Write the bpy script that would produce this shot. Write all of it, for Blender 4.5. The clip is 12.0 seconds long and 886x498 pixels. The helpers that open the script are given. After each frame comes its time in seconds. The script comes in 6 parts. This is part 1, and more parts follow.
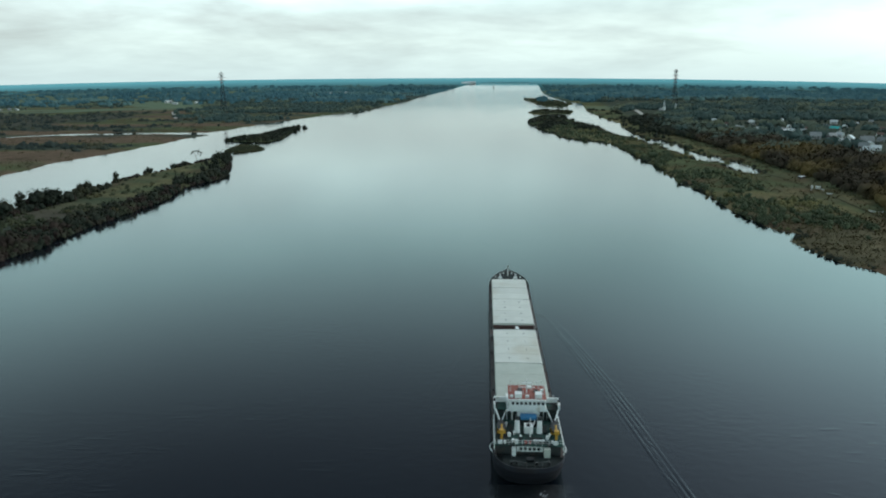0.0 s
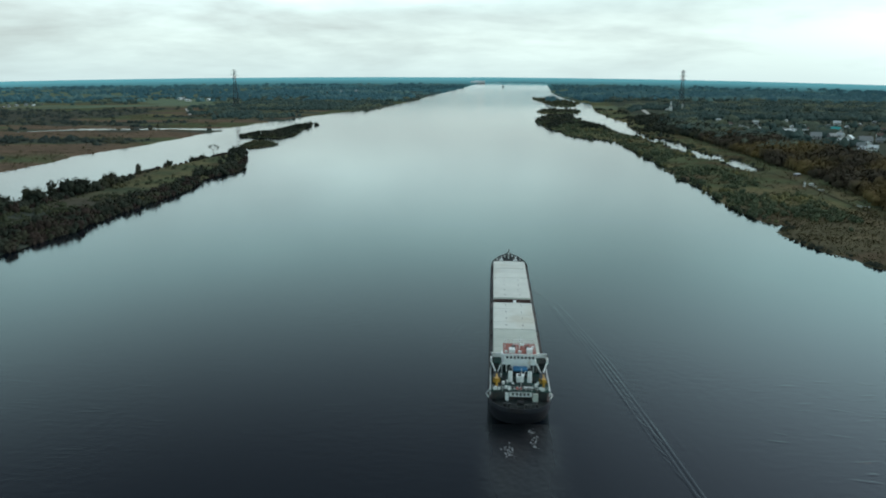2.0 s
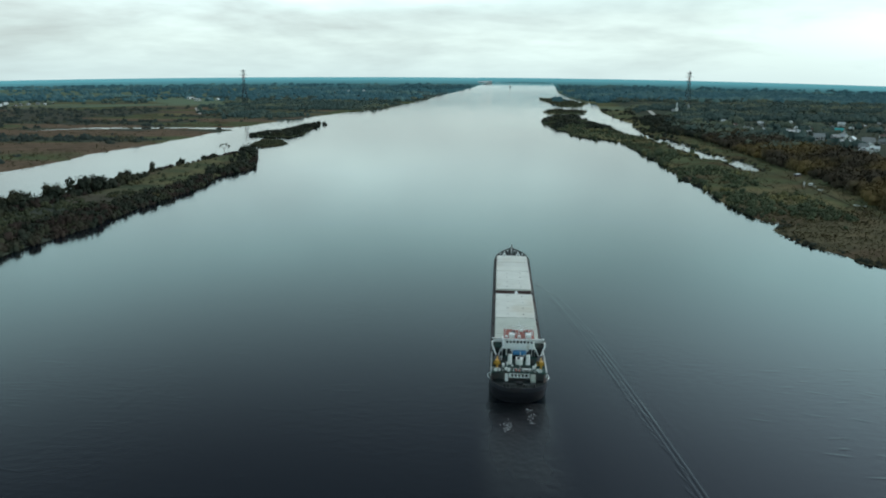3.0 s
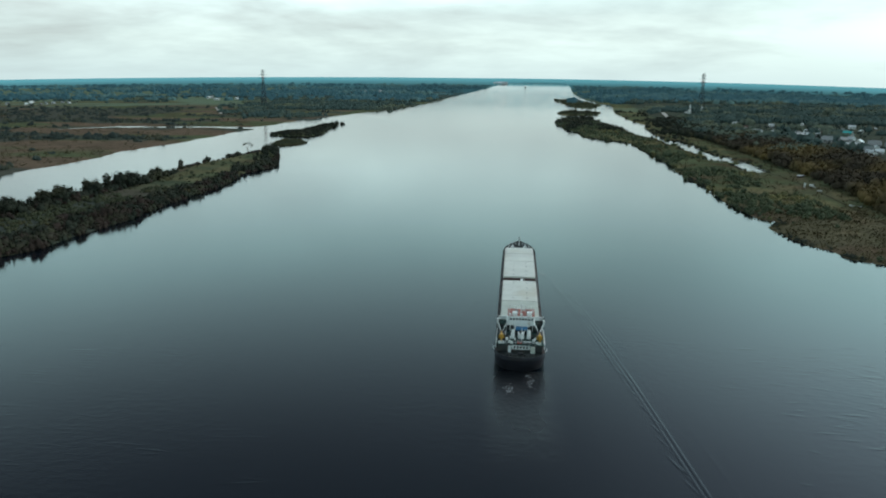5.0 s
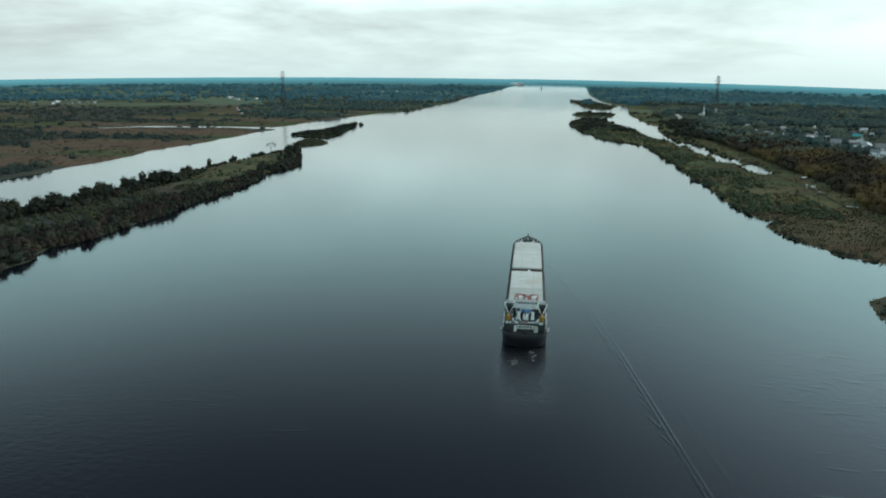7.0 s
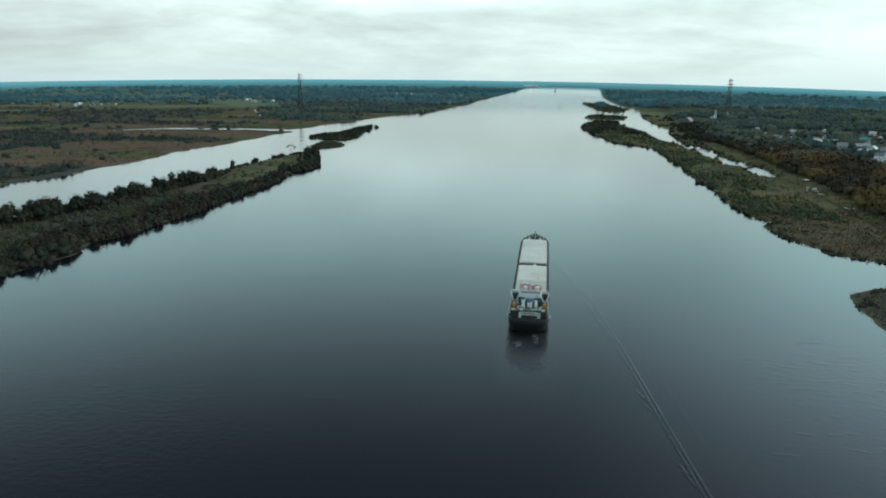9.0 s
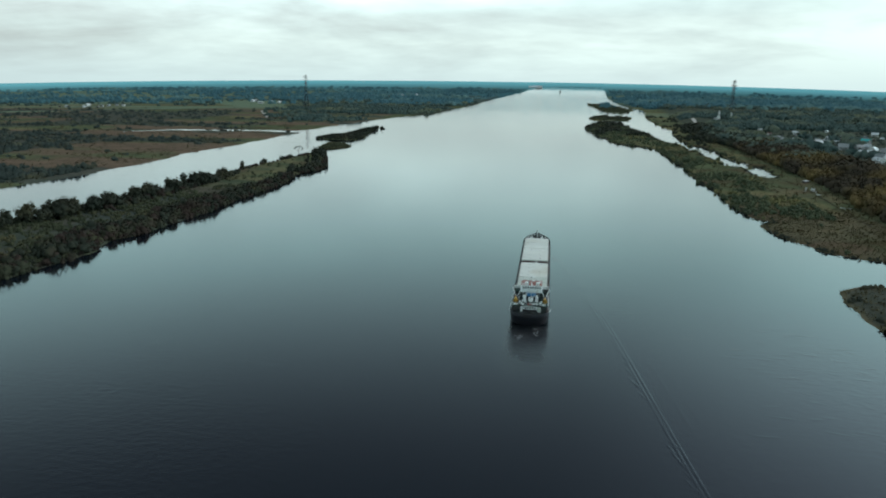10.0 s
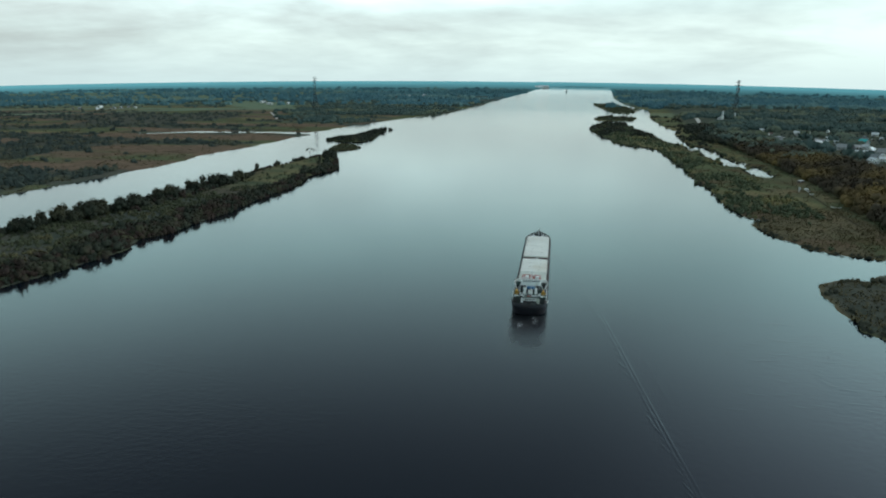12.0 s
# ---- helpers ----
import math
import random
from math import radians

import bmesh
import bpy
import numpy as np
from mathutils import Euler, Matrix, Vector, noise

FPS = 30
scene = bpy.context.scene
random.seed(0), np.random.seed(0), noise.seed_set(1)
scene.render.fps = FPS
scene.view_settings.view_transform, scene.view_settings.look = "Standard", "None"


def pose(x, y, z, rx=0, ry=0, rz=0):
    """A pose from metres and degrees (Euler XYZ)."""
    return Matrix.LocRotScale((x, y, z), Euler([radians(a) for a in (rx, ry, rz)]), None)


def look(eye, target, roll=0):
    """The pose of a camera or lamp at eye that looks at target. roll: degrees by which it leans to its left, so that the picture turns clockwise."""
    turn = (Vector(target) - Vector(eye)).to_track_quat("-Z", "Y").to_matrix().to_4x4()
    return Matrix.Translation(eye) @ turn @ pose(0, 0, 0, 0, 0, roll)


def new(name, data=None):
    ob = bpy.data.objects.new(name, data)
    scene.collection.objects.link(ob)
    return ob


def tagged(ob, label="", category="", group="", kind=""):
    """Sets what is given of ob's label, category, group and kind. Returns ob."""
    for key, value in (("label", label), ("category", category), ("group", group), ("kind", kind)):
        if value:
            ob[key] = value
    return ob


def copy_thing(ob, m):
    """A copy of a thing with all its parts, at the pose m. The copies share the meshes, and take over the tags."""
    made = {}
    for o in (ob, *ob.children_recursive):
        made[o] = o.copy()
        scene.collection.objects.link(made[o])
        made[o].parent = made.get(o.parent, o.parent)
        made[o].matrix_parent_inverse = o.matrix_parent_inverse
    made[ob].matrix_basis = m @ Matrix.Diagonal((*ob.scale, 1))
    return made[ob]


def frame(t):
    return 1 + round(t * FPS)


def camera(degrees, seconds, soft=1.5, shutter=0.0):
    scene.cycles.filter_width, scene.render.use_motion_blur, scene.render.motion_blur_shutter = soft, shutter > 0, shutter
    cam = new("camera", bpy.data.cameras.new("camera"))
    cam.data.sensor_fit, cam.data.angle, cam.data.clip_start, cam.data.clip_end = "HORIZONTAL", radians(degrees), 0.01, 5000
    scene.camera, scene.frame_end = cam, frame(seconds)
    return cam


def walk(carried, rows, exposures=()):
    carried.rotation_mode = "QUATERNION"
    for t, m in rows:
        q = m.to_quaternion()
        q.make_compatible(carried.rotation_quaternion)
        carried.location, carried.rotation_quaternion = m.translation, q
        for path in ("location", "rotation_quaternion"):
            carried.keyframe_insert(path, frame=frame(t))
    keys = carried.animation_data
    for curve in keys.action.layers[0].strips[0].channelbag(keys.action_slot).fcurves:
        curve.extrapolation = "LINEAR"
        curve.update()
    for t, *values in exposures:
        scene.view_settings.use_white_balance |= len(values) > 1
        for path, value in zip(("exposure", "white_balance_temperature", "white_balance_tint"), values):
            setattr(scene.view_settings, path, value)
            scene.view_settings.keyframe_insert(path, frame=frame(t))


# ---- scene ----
# The camera: a drone that backs away up the river and climbs a little.
def view(x, y, z, yaw, pitch, roll):
    """A camera pose: yaw to the left of +y, pitch upwards, roll to its left, in degrees."""
    return pose(x, y, z, 0, 0, yaw) @ pose(0, 0, 0, 90 + pitch) @ pose(0, 0, 0, 0, 0, roll)


cam = camera(65.46, 12.0, soft=2.0)
walk(cam, [(t, view(*row)) for t, *row in [
    (0, -0.00, 0.49, 79.17, 0.000, -13.830, -0.283),
    (0.5, 0.17, -5.36, 78.81, 0.109, -13.876, -0.211),
    (1, 0.36, -11.31, 78.60, 0.268, -13.887, -0.088),
    (1.5, 0.58, -17.29, 78.49, 0.468, -13.886, 0.024),
    (2, 0.83, -23.34, 78.53, 0.686, -13.891, 0.124),
    (2.5, 1.12, -29.52, 78.78, 0.936, -13.897, 0.213),
    (3, 1.44, -35.77, 79.18, 1.240, -13.887, 0.282),
    (5, 2.70, -61.46, 81.67, 2.457, -13.890, 0.527),
    (5.5, 3.02, -68.21, 82.58, 2.779, -13.901, 0.575),
    (6, 3.35, -75.02, 83.37, 3.116, -13.935, 0.598),
    (6.5, 3.74, -81.84, 84.27, 3.429, -13.912, 0.647),
    (7, 4.20, -88.40, 85.12, 3.757, -13.899, 0.687),
    (9, 6.26, -113.58, 88.46, 4.891, -13.782, 0.735),
    (9.5, 6.76, -119.98, 89.34, 5.105, -13.757, 0.723),
    (10, 7.25, -126.43, 90.30, 5.311, -13.737, 0.696),
    (10.5, 7.78, -132.88, 91.30, 5.486, -13.723, 0.660),
    (11, 8.33, -139.36, 92.48, 5.662, -13.713, 0.593),
    (11.5, 8.94, -145.69, 93.92, 5.795, -13.725, 0.523),
    (12, 9.58, -151.71, 95.34, 5.920, -13.788, 0.446),
]])

# ---- light: an overcast sky with one wide, weak sun ----
SUN_ELEVATION, SUN_AZIMUTH = 45.0, 62.0
GLOW = (55.0, 34.0, 2.38)  # azimuth, elevation and gain of the bright side of the cloud
SKY_STRENGTH, CLOUD_SHIFT = 1.10, (0.0, 0.0, 0.0)


def build_world():
    world = bpy.data.worlds.new("overcast_sky")
    scene.world = world
    world.use_nodes = True
    tree = world.node_tree
    tree.nodes.clear()
    n, link = tree.nodes.new, tree.links.new
    out = n("ShaderNodeOutputWorld")
    clear = n("ShaderNodeTexSky")
    clear.sky_type, clear.sun_disc = "NISHITA", False
    clear.sun_elevation, clear.sun_rotation = radians(SUN_ELEVATION), radians(SUN_AZIMUTH)
    clear_bg = n("ShaderNodeBackground")
    clear_bg.inputs["Strength"].default_value = 0.08
    link(clear.outputs["Color"], clear_bg.inputs["Color"])

    coord = n("ShaderNodeTexCoord")
    split = n("ShaderNodeSeparateXYZ")
    link(coord.outputs["Generated"], split.inputs[0])

    def calc(op, a, b=None):
        node = n("ShaderNodeMath")
        node.operation = op
        for slot, value in zip(node.inputs, (a, b)):
            if value is None:
                continue
            if isinstance(value, (int, float)):
                slot.default_value = value
            else:
                link(value, slot)
        return node.outputs[0]

    up = calc("MAXIMUM", split.outputs["Z"], 0.0)
    lift = calc("ADD", up, 0.17)
    flat = n("ShaderNodeCombineXYZ")
    link(calc("DIVIDE", split.outputs["X"], lift), flat.inputs[0])
    link(calc("DIVIDE", split.outputs["Y"], lift), flat.inputs[1])

    def cloud(scale, detail, rough, shift, stretch):
        place = n("ShaderNodeMapping")
        place.inputs["Location"].default_value = shift
        place.inputs["Scale"].default_value = stretch
        link(flat.outputs[0], place.inputs["Vector"])
        tex = n("ShaderNodeTexNoise")
        tex.inputs["Scale"].default_value, tex.inputs["Detail"].default_value = scale, detail
        tex.inputs["Roughness"].default_value, tex.inputs["Distortion"].default_value = rough, 0.25
        link(place.outputs[0], tex.inputs["Vector"])
        return tex.outputs["Fac"]

    big = cloud(0.46, 5.0, 0.55, CLOUD_SHIFT, (1.3, 1.25, 1.0))
    small = cloud(1.9, 5.0, 0.6, (7.0, 2.0, 0.0), (1.3, 1.5, 1.0))
    mixed = calc("ADD", calc("ADD", calc("MULTIPLY", big, 0.80), calc("MULTIPLY", small, 0.20)), calc("MULTIPLY", split.outputs["X"], 0.16))
    ramp = n("ShaderNodeValToRGB")
    stops = ramp.color_ramp.elements
    stops[0].position, stops[0].color = 0.31, (0.47, 0.54, 0.53, 1)
    stops[1].position, stops[1].color = 0.60, (0.865, 1.06, 1.015, 1)
    mid = stops.new(0.455)
    mid.color = (0.665, 0.81, 0.79, 1)
    link(mixed, ramp.inputs["Fac"])
    # the low cloud deck thins into one pale band over the horizon
    low = n("ShaderNodeMapRange")
    low.inputs["From Min"].default_value, low.inputs["From Max"].default_value = 0.0, 0.05
    low.inputs["To Min"].default_value, low.inputs["To Max"].default_value = 0.75, 0.0
    link(up, low.inputs["Value"])
    band = n("ShaderNodeMix")
    band.data_type = "RGBA"
    link(low.outputs[0], band.inputs[0])
    # higher up the deck is even, without gaps
    even = n("ShaderNodeMapRange")
    even.inputs["From Min"].default_value, even.inputs["From Max"].default_value = 0.13, 0.32
    even.inputs["To Min"].default_value, even.inputs["To Max"].default_value = 0.0, 0.7
    link(up, even.inputs["Value"])
    closed = n("ShaderNodeMix")
    closed.data_type = "RGBA"
    link(even.outputs[0], closed.inputs[0])
    link(ramp.outputs["Color"], closed.inputs[6])
    closed.inputs[7].default_value = (0.69, 0.85, 0.835, 1)
    link(closed.outputs[2], band.inputs[6])
    band.inputs[7].default_value = (0.66, 0.84, 0.85, 1)
    # the deck overhead is thicker and greyer than the bright gap towards the horizon
    thick = n("ShaderNodeValToRGB")
    thick.color_ramp.interpolation = "B_SPLINE"
    marks = thick.color_ramp.elements
    marks[0].position, marks[0].color = 0.0, (0.67, 0.67, 0.67, 1)
    marks[1].position, marks[1].color = 0.64, (0.20, 0.20, 0.20, 1)
    for spot, level in ((0.085, 0.66), (0.12, 1.0), (0.19, 1.06), (0.34, 0.725), (0.48, 0.258)):
        marks.new(spot).color = (level, level, level, 1)
    link(up, thick.inputs["Fac"])
    # the sun behind the cloud brightens the deck on its side
    toward = n("ShaderNodeVectorMath")
    toward.operation = "DOT_PRODUCT"
    link(coord.outputs["Generated"], toward.inputs[0])
    ga, ge = radians(GLOW[0]), radians(GLOW[1])
    toward.inputs[1].default_value = (math.sin(ga) * math.cos(ge), math.cos(ga) * math.cos(ge), math.sin(ge))
    glow = n("ShaderNodeMapRange")
    glow.interpolation_type = "SMOOTHSTEP"
    glow.inputs["From Min"].default_value, glow.inputs["From Max"].default_value = 0.72, 1.02
    glow.inputs["To Min"].default_value, glow.inputs["To Max"].default_value = 1.0, GLOW[2]
    link(toward.outputs["Value"], glow.inputs["Value"])
    # the deck is brightest low in the west and thickest overhead there
    lean = n("ShaderNodeValToRGB")
    knots = lean.color_ramp.elements
    knots[0].position, knots[0].color = 0.06, (0.5, 0.5, 0.5, 1)
    knots[1].position, knots[1].color = 0.54, (0.80, 0.80, 0.80, 1)
    for spot, level in ((0.11, 0.22), (0.26, 0.33), (0.37, 0.5)):
        knots.new(spot).color = (level, level, level, 1)
    link(up, lean.inputs["Fac"])
    sway = calc("MULTIPLY", calc("SUBTRACT", lean.outputs["Color"], 0.5), 2.0)
    tilt = calc("ADD", calc("MULTIPLY", sway, split.outputs["X"]), 1.0)
    power = calc("MULTIPLY", calc("MULTIPLY", calc("MULTIPLY", thick.outputs["Color"], SKY_STRENGTH * 1.42), glow.outputs[0]), tilt)
    # it is bluer overhead than low down
    blue = n("ShaderNodeMapRange")
    blue.inputs["From Min"].default_value, blue.inputs["From Max"].default_value = 0.08, 0.24
    link(up, blue.inputs["Value"])
    cool = n("ShaderNodeMix")
    cool.data_type, cool.blend_type = "RGBA", "MULTIPLY"
    link(blue.outputs[0], cool.inputs[0])
    link(band.outputs[2], cool.inputs[6])
    cool.inputs[7].default_value = (0.755, 0.99, 1.045, 1)
    high = n("ShaderNodeMapRange")
    high.inputs["From Min"].default_value, high.inputs["From Max"].default_value = 0.26, 0.5
    link(up, high.inputs["Value"])
    violet = n("ShaderNodeMix")
    violet.data_type, violet.blend_type = "RGBA", "MULTIPLY"
    link(high.outputs[0], violet.inputs[0])
    link(cool.outputs[2], violet.inputs[6])
    violet.inputs[7].default_value = (1.17, 0.955, 1.12, 1)
    cover_bg = n("ShaderNodeBackground")
    link(power, cover_bg.inputs["Strength"])
    link(violet.outputs[2], cover_bg.inputs["Color"])
    mix = n("ShaderNodeMixShader")
    mix.inputs[0].default_value = 0.93
    link(clear_bg.outputs[0], mix.inputs[1])
    link(cover_bg.outputs[0], mix.inputs[2])
    link(mix.outputs[0], out.inputs["Surface"])


build_world()
sun = new("sun", bpy.data.lights.new("sun", "SUN"))
sun.data.energy, sun.data.angle, sun.data.color = 0.9, radians(36), (1.0, 0.97, 0.92)
az, el = radians(SUN_AZIMUTH), radians(SUN_ELEVATION)
sun.matrix_world = look((Vector((math.sin(az) * math.cos(el), math.cos(az) * math.cos(el), math.sin(el))) * 300).to_tuple(), (0, 0, 0))


# ---- materials ----
def surface(name, dark, light, scale=0.5, rough=0.7, bump=0.0, metal=0.0, fine=6.0, vary=0.25, tint=None, tint_scale=0.05, tint_range=(0.45, 0.6), layers=(), shine=0.5, mottle=0.4):
    """A two-scale noise material in world metres: dark to light by a broad noise, roughened by a fine one, and random per object."""
    m = bpy.data.materials.new(name)
    m.use_nodes = True
    t = m.node_tree
    n, link = t.nodes.new, t.links.new
    b = t.nodes["Principled BSDF"]
    geo = n("ShaderNodeNewGeometry")
    broad = n("ShaderNodeTexNoise")
    broad.inputs["Scale"].default_value, broad.inputs["Detail"].default_value = scale, 4.0
    link(geo.outputs["Position"], broad.inputs["Vector"])
    grain = n("ShaderNodeTexNoise")
    grain.inputs["Scale"].default_value, grain.inputs["Detail"].default_value = scale * fine, 3.0
    link(geo.outputs["Position"], grain.inputs["Vector"])
    both = n("ShaderNodeMath")
    both.operation = "MULTIPLY_ADD"
    link(grain.outputs["Fac"], both.inputs[0])
    both.inputs[1].default_value = mottle
    off = n("ShaderNodeMath")
    off.operation = "MULTIPLY_ADD"
    link(broad.outputs["Fac"], off.inputs[0])
    off.inputs[1].default_value, off.inputs[2].default_value = 1.3, -0.35 - 0.5 * (mottle - 0.4)
    link(off.outputs[0], both.inputs[2])
    ramp = n("ShaderNodeMix")
    ramp.data_type = "RGBA"
    ramp.inputs[6].default_value, ramp.inputs[7].default_value = (*dark, 1), (*light, 1)
    link(both.outputs[0], ramp.inputs[0])
    colour = ramp.outputs[2]
    if tint:
        wide = n("ShaderNodeTexNoise")
        wide.inputs["Scale"].default_value, wide.inputs["Detail"].default_value = tint_scale, 3.0
        link(geo.outputs["Position"], wide.inputs["Vector"])
        reach = n("ShaderNodeMapRange")
        reach.inputs["From Min"].default_value, reach.inputs["From Max"].default_value = tint_range
        link(wide.outputs["Fac"], reach.inputs["Value"])
        over = n("ShaderNodeMix")
        over.data_type = "RGBA"
        link(reach.outputs[0], over.inputs[0])
        link(colour, over.inputs[6])
        over.inputs[7].default_value = (*tint, 1)
        colour = over.outputs[2]
    for attribute, low, high in layers:
        cover = n("ShaderNodeAttribute")
        cover.attribute_name = attribute
        patch = n("ShaderNodeMix")
        patch.data_type = "RGBA"
        patch.inputs[6].default_value, patch.inputs[7].default_value = (*low, 1), (*high, 1)
        link(both.outputs[0], patch.inputs[0])
        over = n("ShaderNodeMix")
        over.data_type = "RGBA"
        link(cover.outputs["Fac"], over.inputs[0])
        link(colour, over.inputs[6])
        link(patch.outputs[2], over.inputs[7])
        colour = over.outputs[2]
    if vary:
        info = n("ShaderNodeObjectInfo")
        spread = n("ShaderNodeMath")
        spread.operation = "ADD"
        link(info.outputs["Random"], spread.inputs[0])
        link(geo.outputs["Random Per Island"], spread.inputs[1])
        value = n("ShaderNodeMapRange")
        value.inputs["From Max"].default_value = 2.0
        value.inputs["To Min"].default_value, value.inputs["To Max"].default_value = 1 - vary, 1 + vary
        link(spread.outputs[0], value.inputs["Value"])
        hsv = n("ShaderNodeHueSaturation")
        link(value.outputs[0], hsv.inputs["Value"])
        link(colour, hsv.inputs["Color"])
        colour = hsv.outputs["Color"]
    link(colour, b.inputs["Base Color"])
    b.inputs["Roughness"].default_value, b.inputs["Metallic"].default_value = rough, metal
    b.inputs["Specular IOR Level"].default_value = shine
    if bump:
        bm_node = n("ShaderNodeBump")
        bm_node.inputs["Strength"].default_value, bm_node.inputs["Distance"].default_value = bump, 0.3 / scale / fine
        link(grain.outputs["Fac"], bm_node.inputs["Height"])
        link(bm_node.outputs[0], b.inputs["Normal"])
    return m


def foliage(name, dark, light, tint=None, tint_scale=0.02, tint_range=(0.5, 0.62), vary=0.14):
    return surface(name, dark, light, scale=0.06, rough=0.9, shine=0.05, fine=7, vary=vary, tint=tint, tint_scale=tint_scale, tint_range=tint_range)


def water_material(name="river_water", churned=False):
    """Dark, nearly still water; churned water is silty and rough as far as its churn attribute says."""
    m = bpy.data.materials.new(name)
    m.use_nodes = True
    t = m.node_tree
    n, link = t.nodes.new, t.links.new
    b = t.nodes["Principled BSDF"]
    b.inputs["Base Color"].default_value = (0.004, 0.007, 0.011, 1)
    b.inputs["Roughness"].default_value, b.inputs["IOR"].default_value = 0.10, 1.333
    geo = n("ShaderNodeNewGeometry")

    def waves(scale, stretch, detail, turn):
        place = n("ShaderNodeMapping")
        place.inputs["Rotation"].default_value = (0, 0, radians(turn))
        place.inputs["Scale"].default_value = stretch
        link(geo.outputs["Position"], place.inputs["Vector"])
        tex = n("ShaderNodeTexNoise")
        tex.inputs["Scale"].default_value, tex.inputs["Detail"].default_value = scale, detail
        link(place.outputs[0], tex.inputs["Vector"])
        return tex.outputs["Fac"]

    small = waves(0.55, (0.7, 1.0, 1.0), 4.0, 12)
    # wind streaks: the ripples are stronger in some patches than in others
    patch = waves(0.012, (1.0, 0.6, 1.0), 4.0, -20)
    force = n("ShaderNodeMapRange")
    force.inputs["From Min"].default_value, force.inputs["From Max"].default_value = 0.40, 0.66
    force.inputs["To Min"].default_value, force.inputs["To Max"].default_value = 0.07, 0.20
    link(patch, force.inputs["Value"])
    bump = n("ShaderNodeBump")
    bump.inputs["Distance"].default_value = 0.25
    link(force.outputs[0], bump.inputs["Strength"])
    link(small, bump.inputs["Height"])
    link(bump.outputs[0], b.inputs["Normal"])
    if churned:
        churn = n("ShaderNodeAttribute")
        churn.attribute_name = "churn"
        silt = n("ShaderNodeMix")
        silt.data_type = "RGBA"
        link(churn.outputs["Fac"], silt.inputs[0])
        silt.inputs[6].default_value, silt.inputs[7].default_value = (0.004, 0.007, 0.011, 1), (0.022, 0.023, 0.025, 1)
        link(silt.outputs[2], b.inputs["Base Color"])
        dull = n("ShaderNodeMapRange")
        dull.inputs["To Min"].default_value, dull.inputs["To Max"].default_value = 0.06, 0.5
        link(churn.outputs["Fac"], dull.inputs["Value"])
        link(dull.outputs[0], b.inputs["Roughness"])
    return m


WATER = water_material()
WASH = water_material("churned_water", True)

MEADOW = surface("meadow", (0.056, 0.074, 0.044), (0.140, 0.156, 0.082), scale=0.04, mottle=1.1, rough=1.0, shine=0.0, bump=0.3, fine=9, vary=0,
                 tint=(0.090, 0.074, 0.044), tint_scale=0.02, tint_range=(0.50, 0.64),
                 # forest layer is haze blue by distance; field and shade lean teal for haze
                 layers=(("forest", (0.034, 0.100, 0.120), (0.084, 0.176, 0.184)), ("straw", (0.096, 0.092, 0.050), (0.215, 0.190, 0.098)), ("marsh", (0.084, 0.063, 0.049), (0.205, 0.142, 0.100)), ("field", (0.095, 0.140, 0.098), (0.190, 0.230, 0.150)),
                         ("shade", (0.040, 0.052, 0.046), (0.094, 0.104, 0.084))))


def distant_land():
    """Far forest plain: long bands of woods and clearings, with haze painted in and glowing more with distance."""
    m = bpy.data.materials.new("distant_land")
    m.use_nodes = True
    t = m.node_tree
    n, link = t.nodes.new, t.links.new
    b = t.nodes["Principled BSDF"]
    geo = n("ShaderNodeNewGeometry")
    place = n("ShaderNodeMapping")
    place.inputs["Scale"].default_value = (0.0016, 0.016, 0.0)
    link(geo.outputs["Position"], place.inputs["Vector"])
    bands = n("ShaderNodeTexNoise")
    bands.inputs["Scale"].default_value, bands.inputs["Detail"].default_value, bands.inputs["Roughness"].default_value = 1.0, 5.0, 0.6
    link(place.outputs[0], bands.inputs["Vector"])
    woods = n("ShaderNodeMapRange")
    woods.inputs["From Min"].default_value, woods.inputs["From Max"].default_value = 0.36, 0.66
    link(bands.outputs["Fac"], woods.inputs["Value"])
    cover = n("ShaderNodeMix")
    cover.data_type = "RGBA"
    link(woods.outputs[0], cover.inputs[0])
    cover.inputs[6].default_value, cover.inputs[7].default_value = (0.026, 0.064, 0.074, 1), (0.070, 0.140, 0.130, 1)
    # haze: reach blends pale teal into the colour, and emission brightens it
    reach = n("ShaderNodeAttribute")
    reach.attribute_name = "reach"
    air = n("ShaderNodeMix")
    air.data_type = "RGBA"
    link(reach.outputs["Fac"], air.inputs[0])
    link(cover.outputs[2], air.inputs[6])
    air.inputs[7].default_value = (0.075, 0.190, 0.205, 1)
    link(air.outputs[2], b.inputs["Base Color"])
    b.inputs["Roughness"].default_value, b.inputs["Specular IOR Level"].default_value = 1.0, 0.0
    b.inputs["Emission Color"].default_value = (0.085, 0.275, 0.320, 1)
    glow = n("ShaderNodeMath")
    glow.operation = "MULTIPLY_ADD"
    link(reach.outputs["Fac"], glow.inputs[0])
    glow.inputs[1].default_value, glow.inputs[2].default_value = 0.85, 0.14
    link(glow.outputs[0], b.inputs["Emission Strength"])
    return m


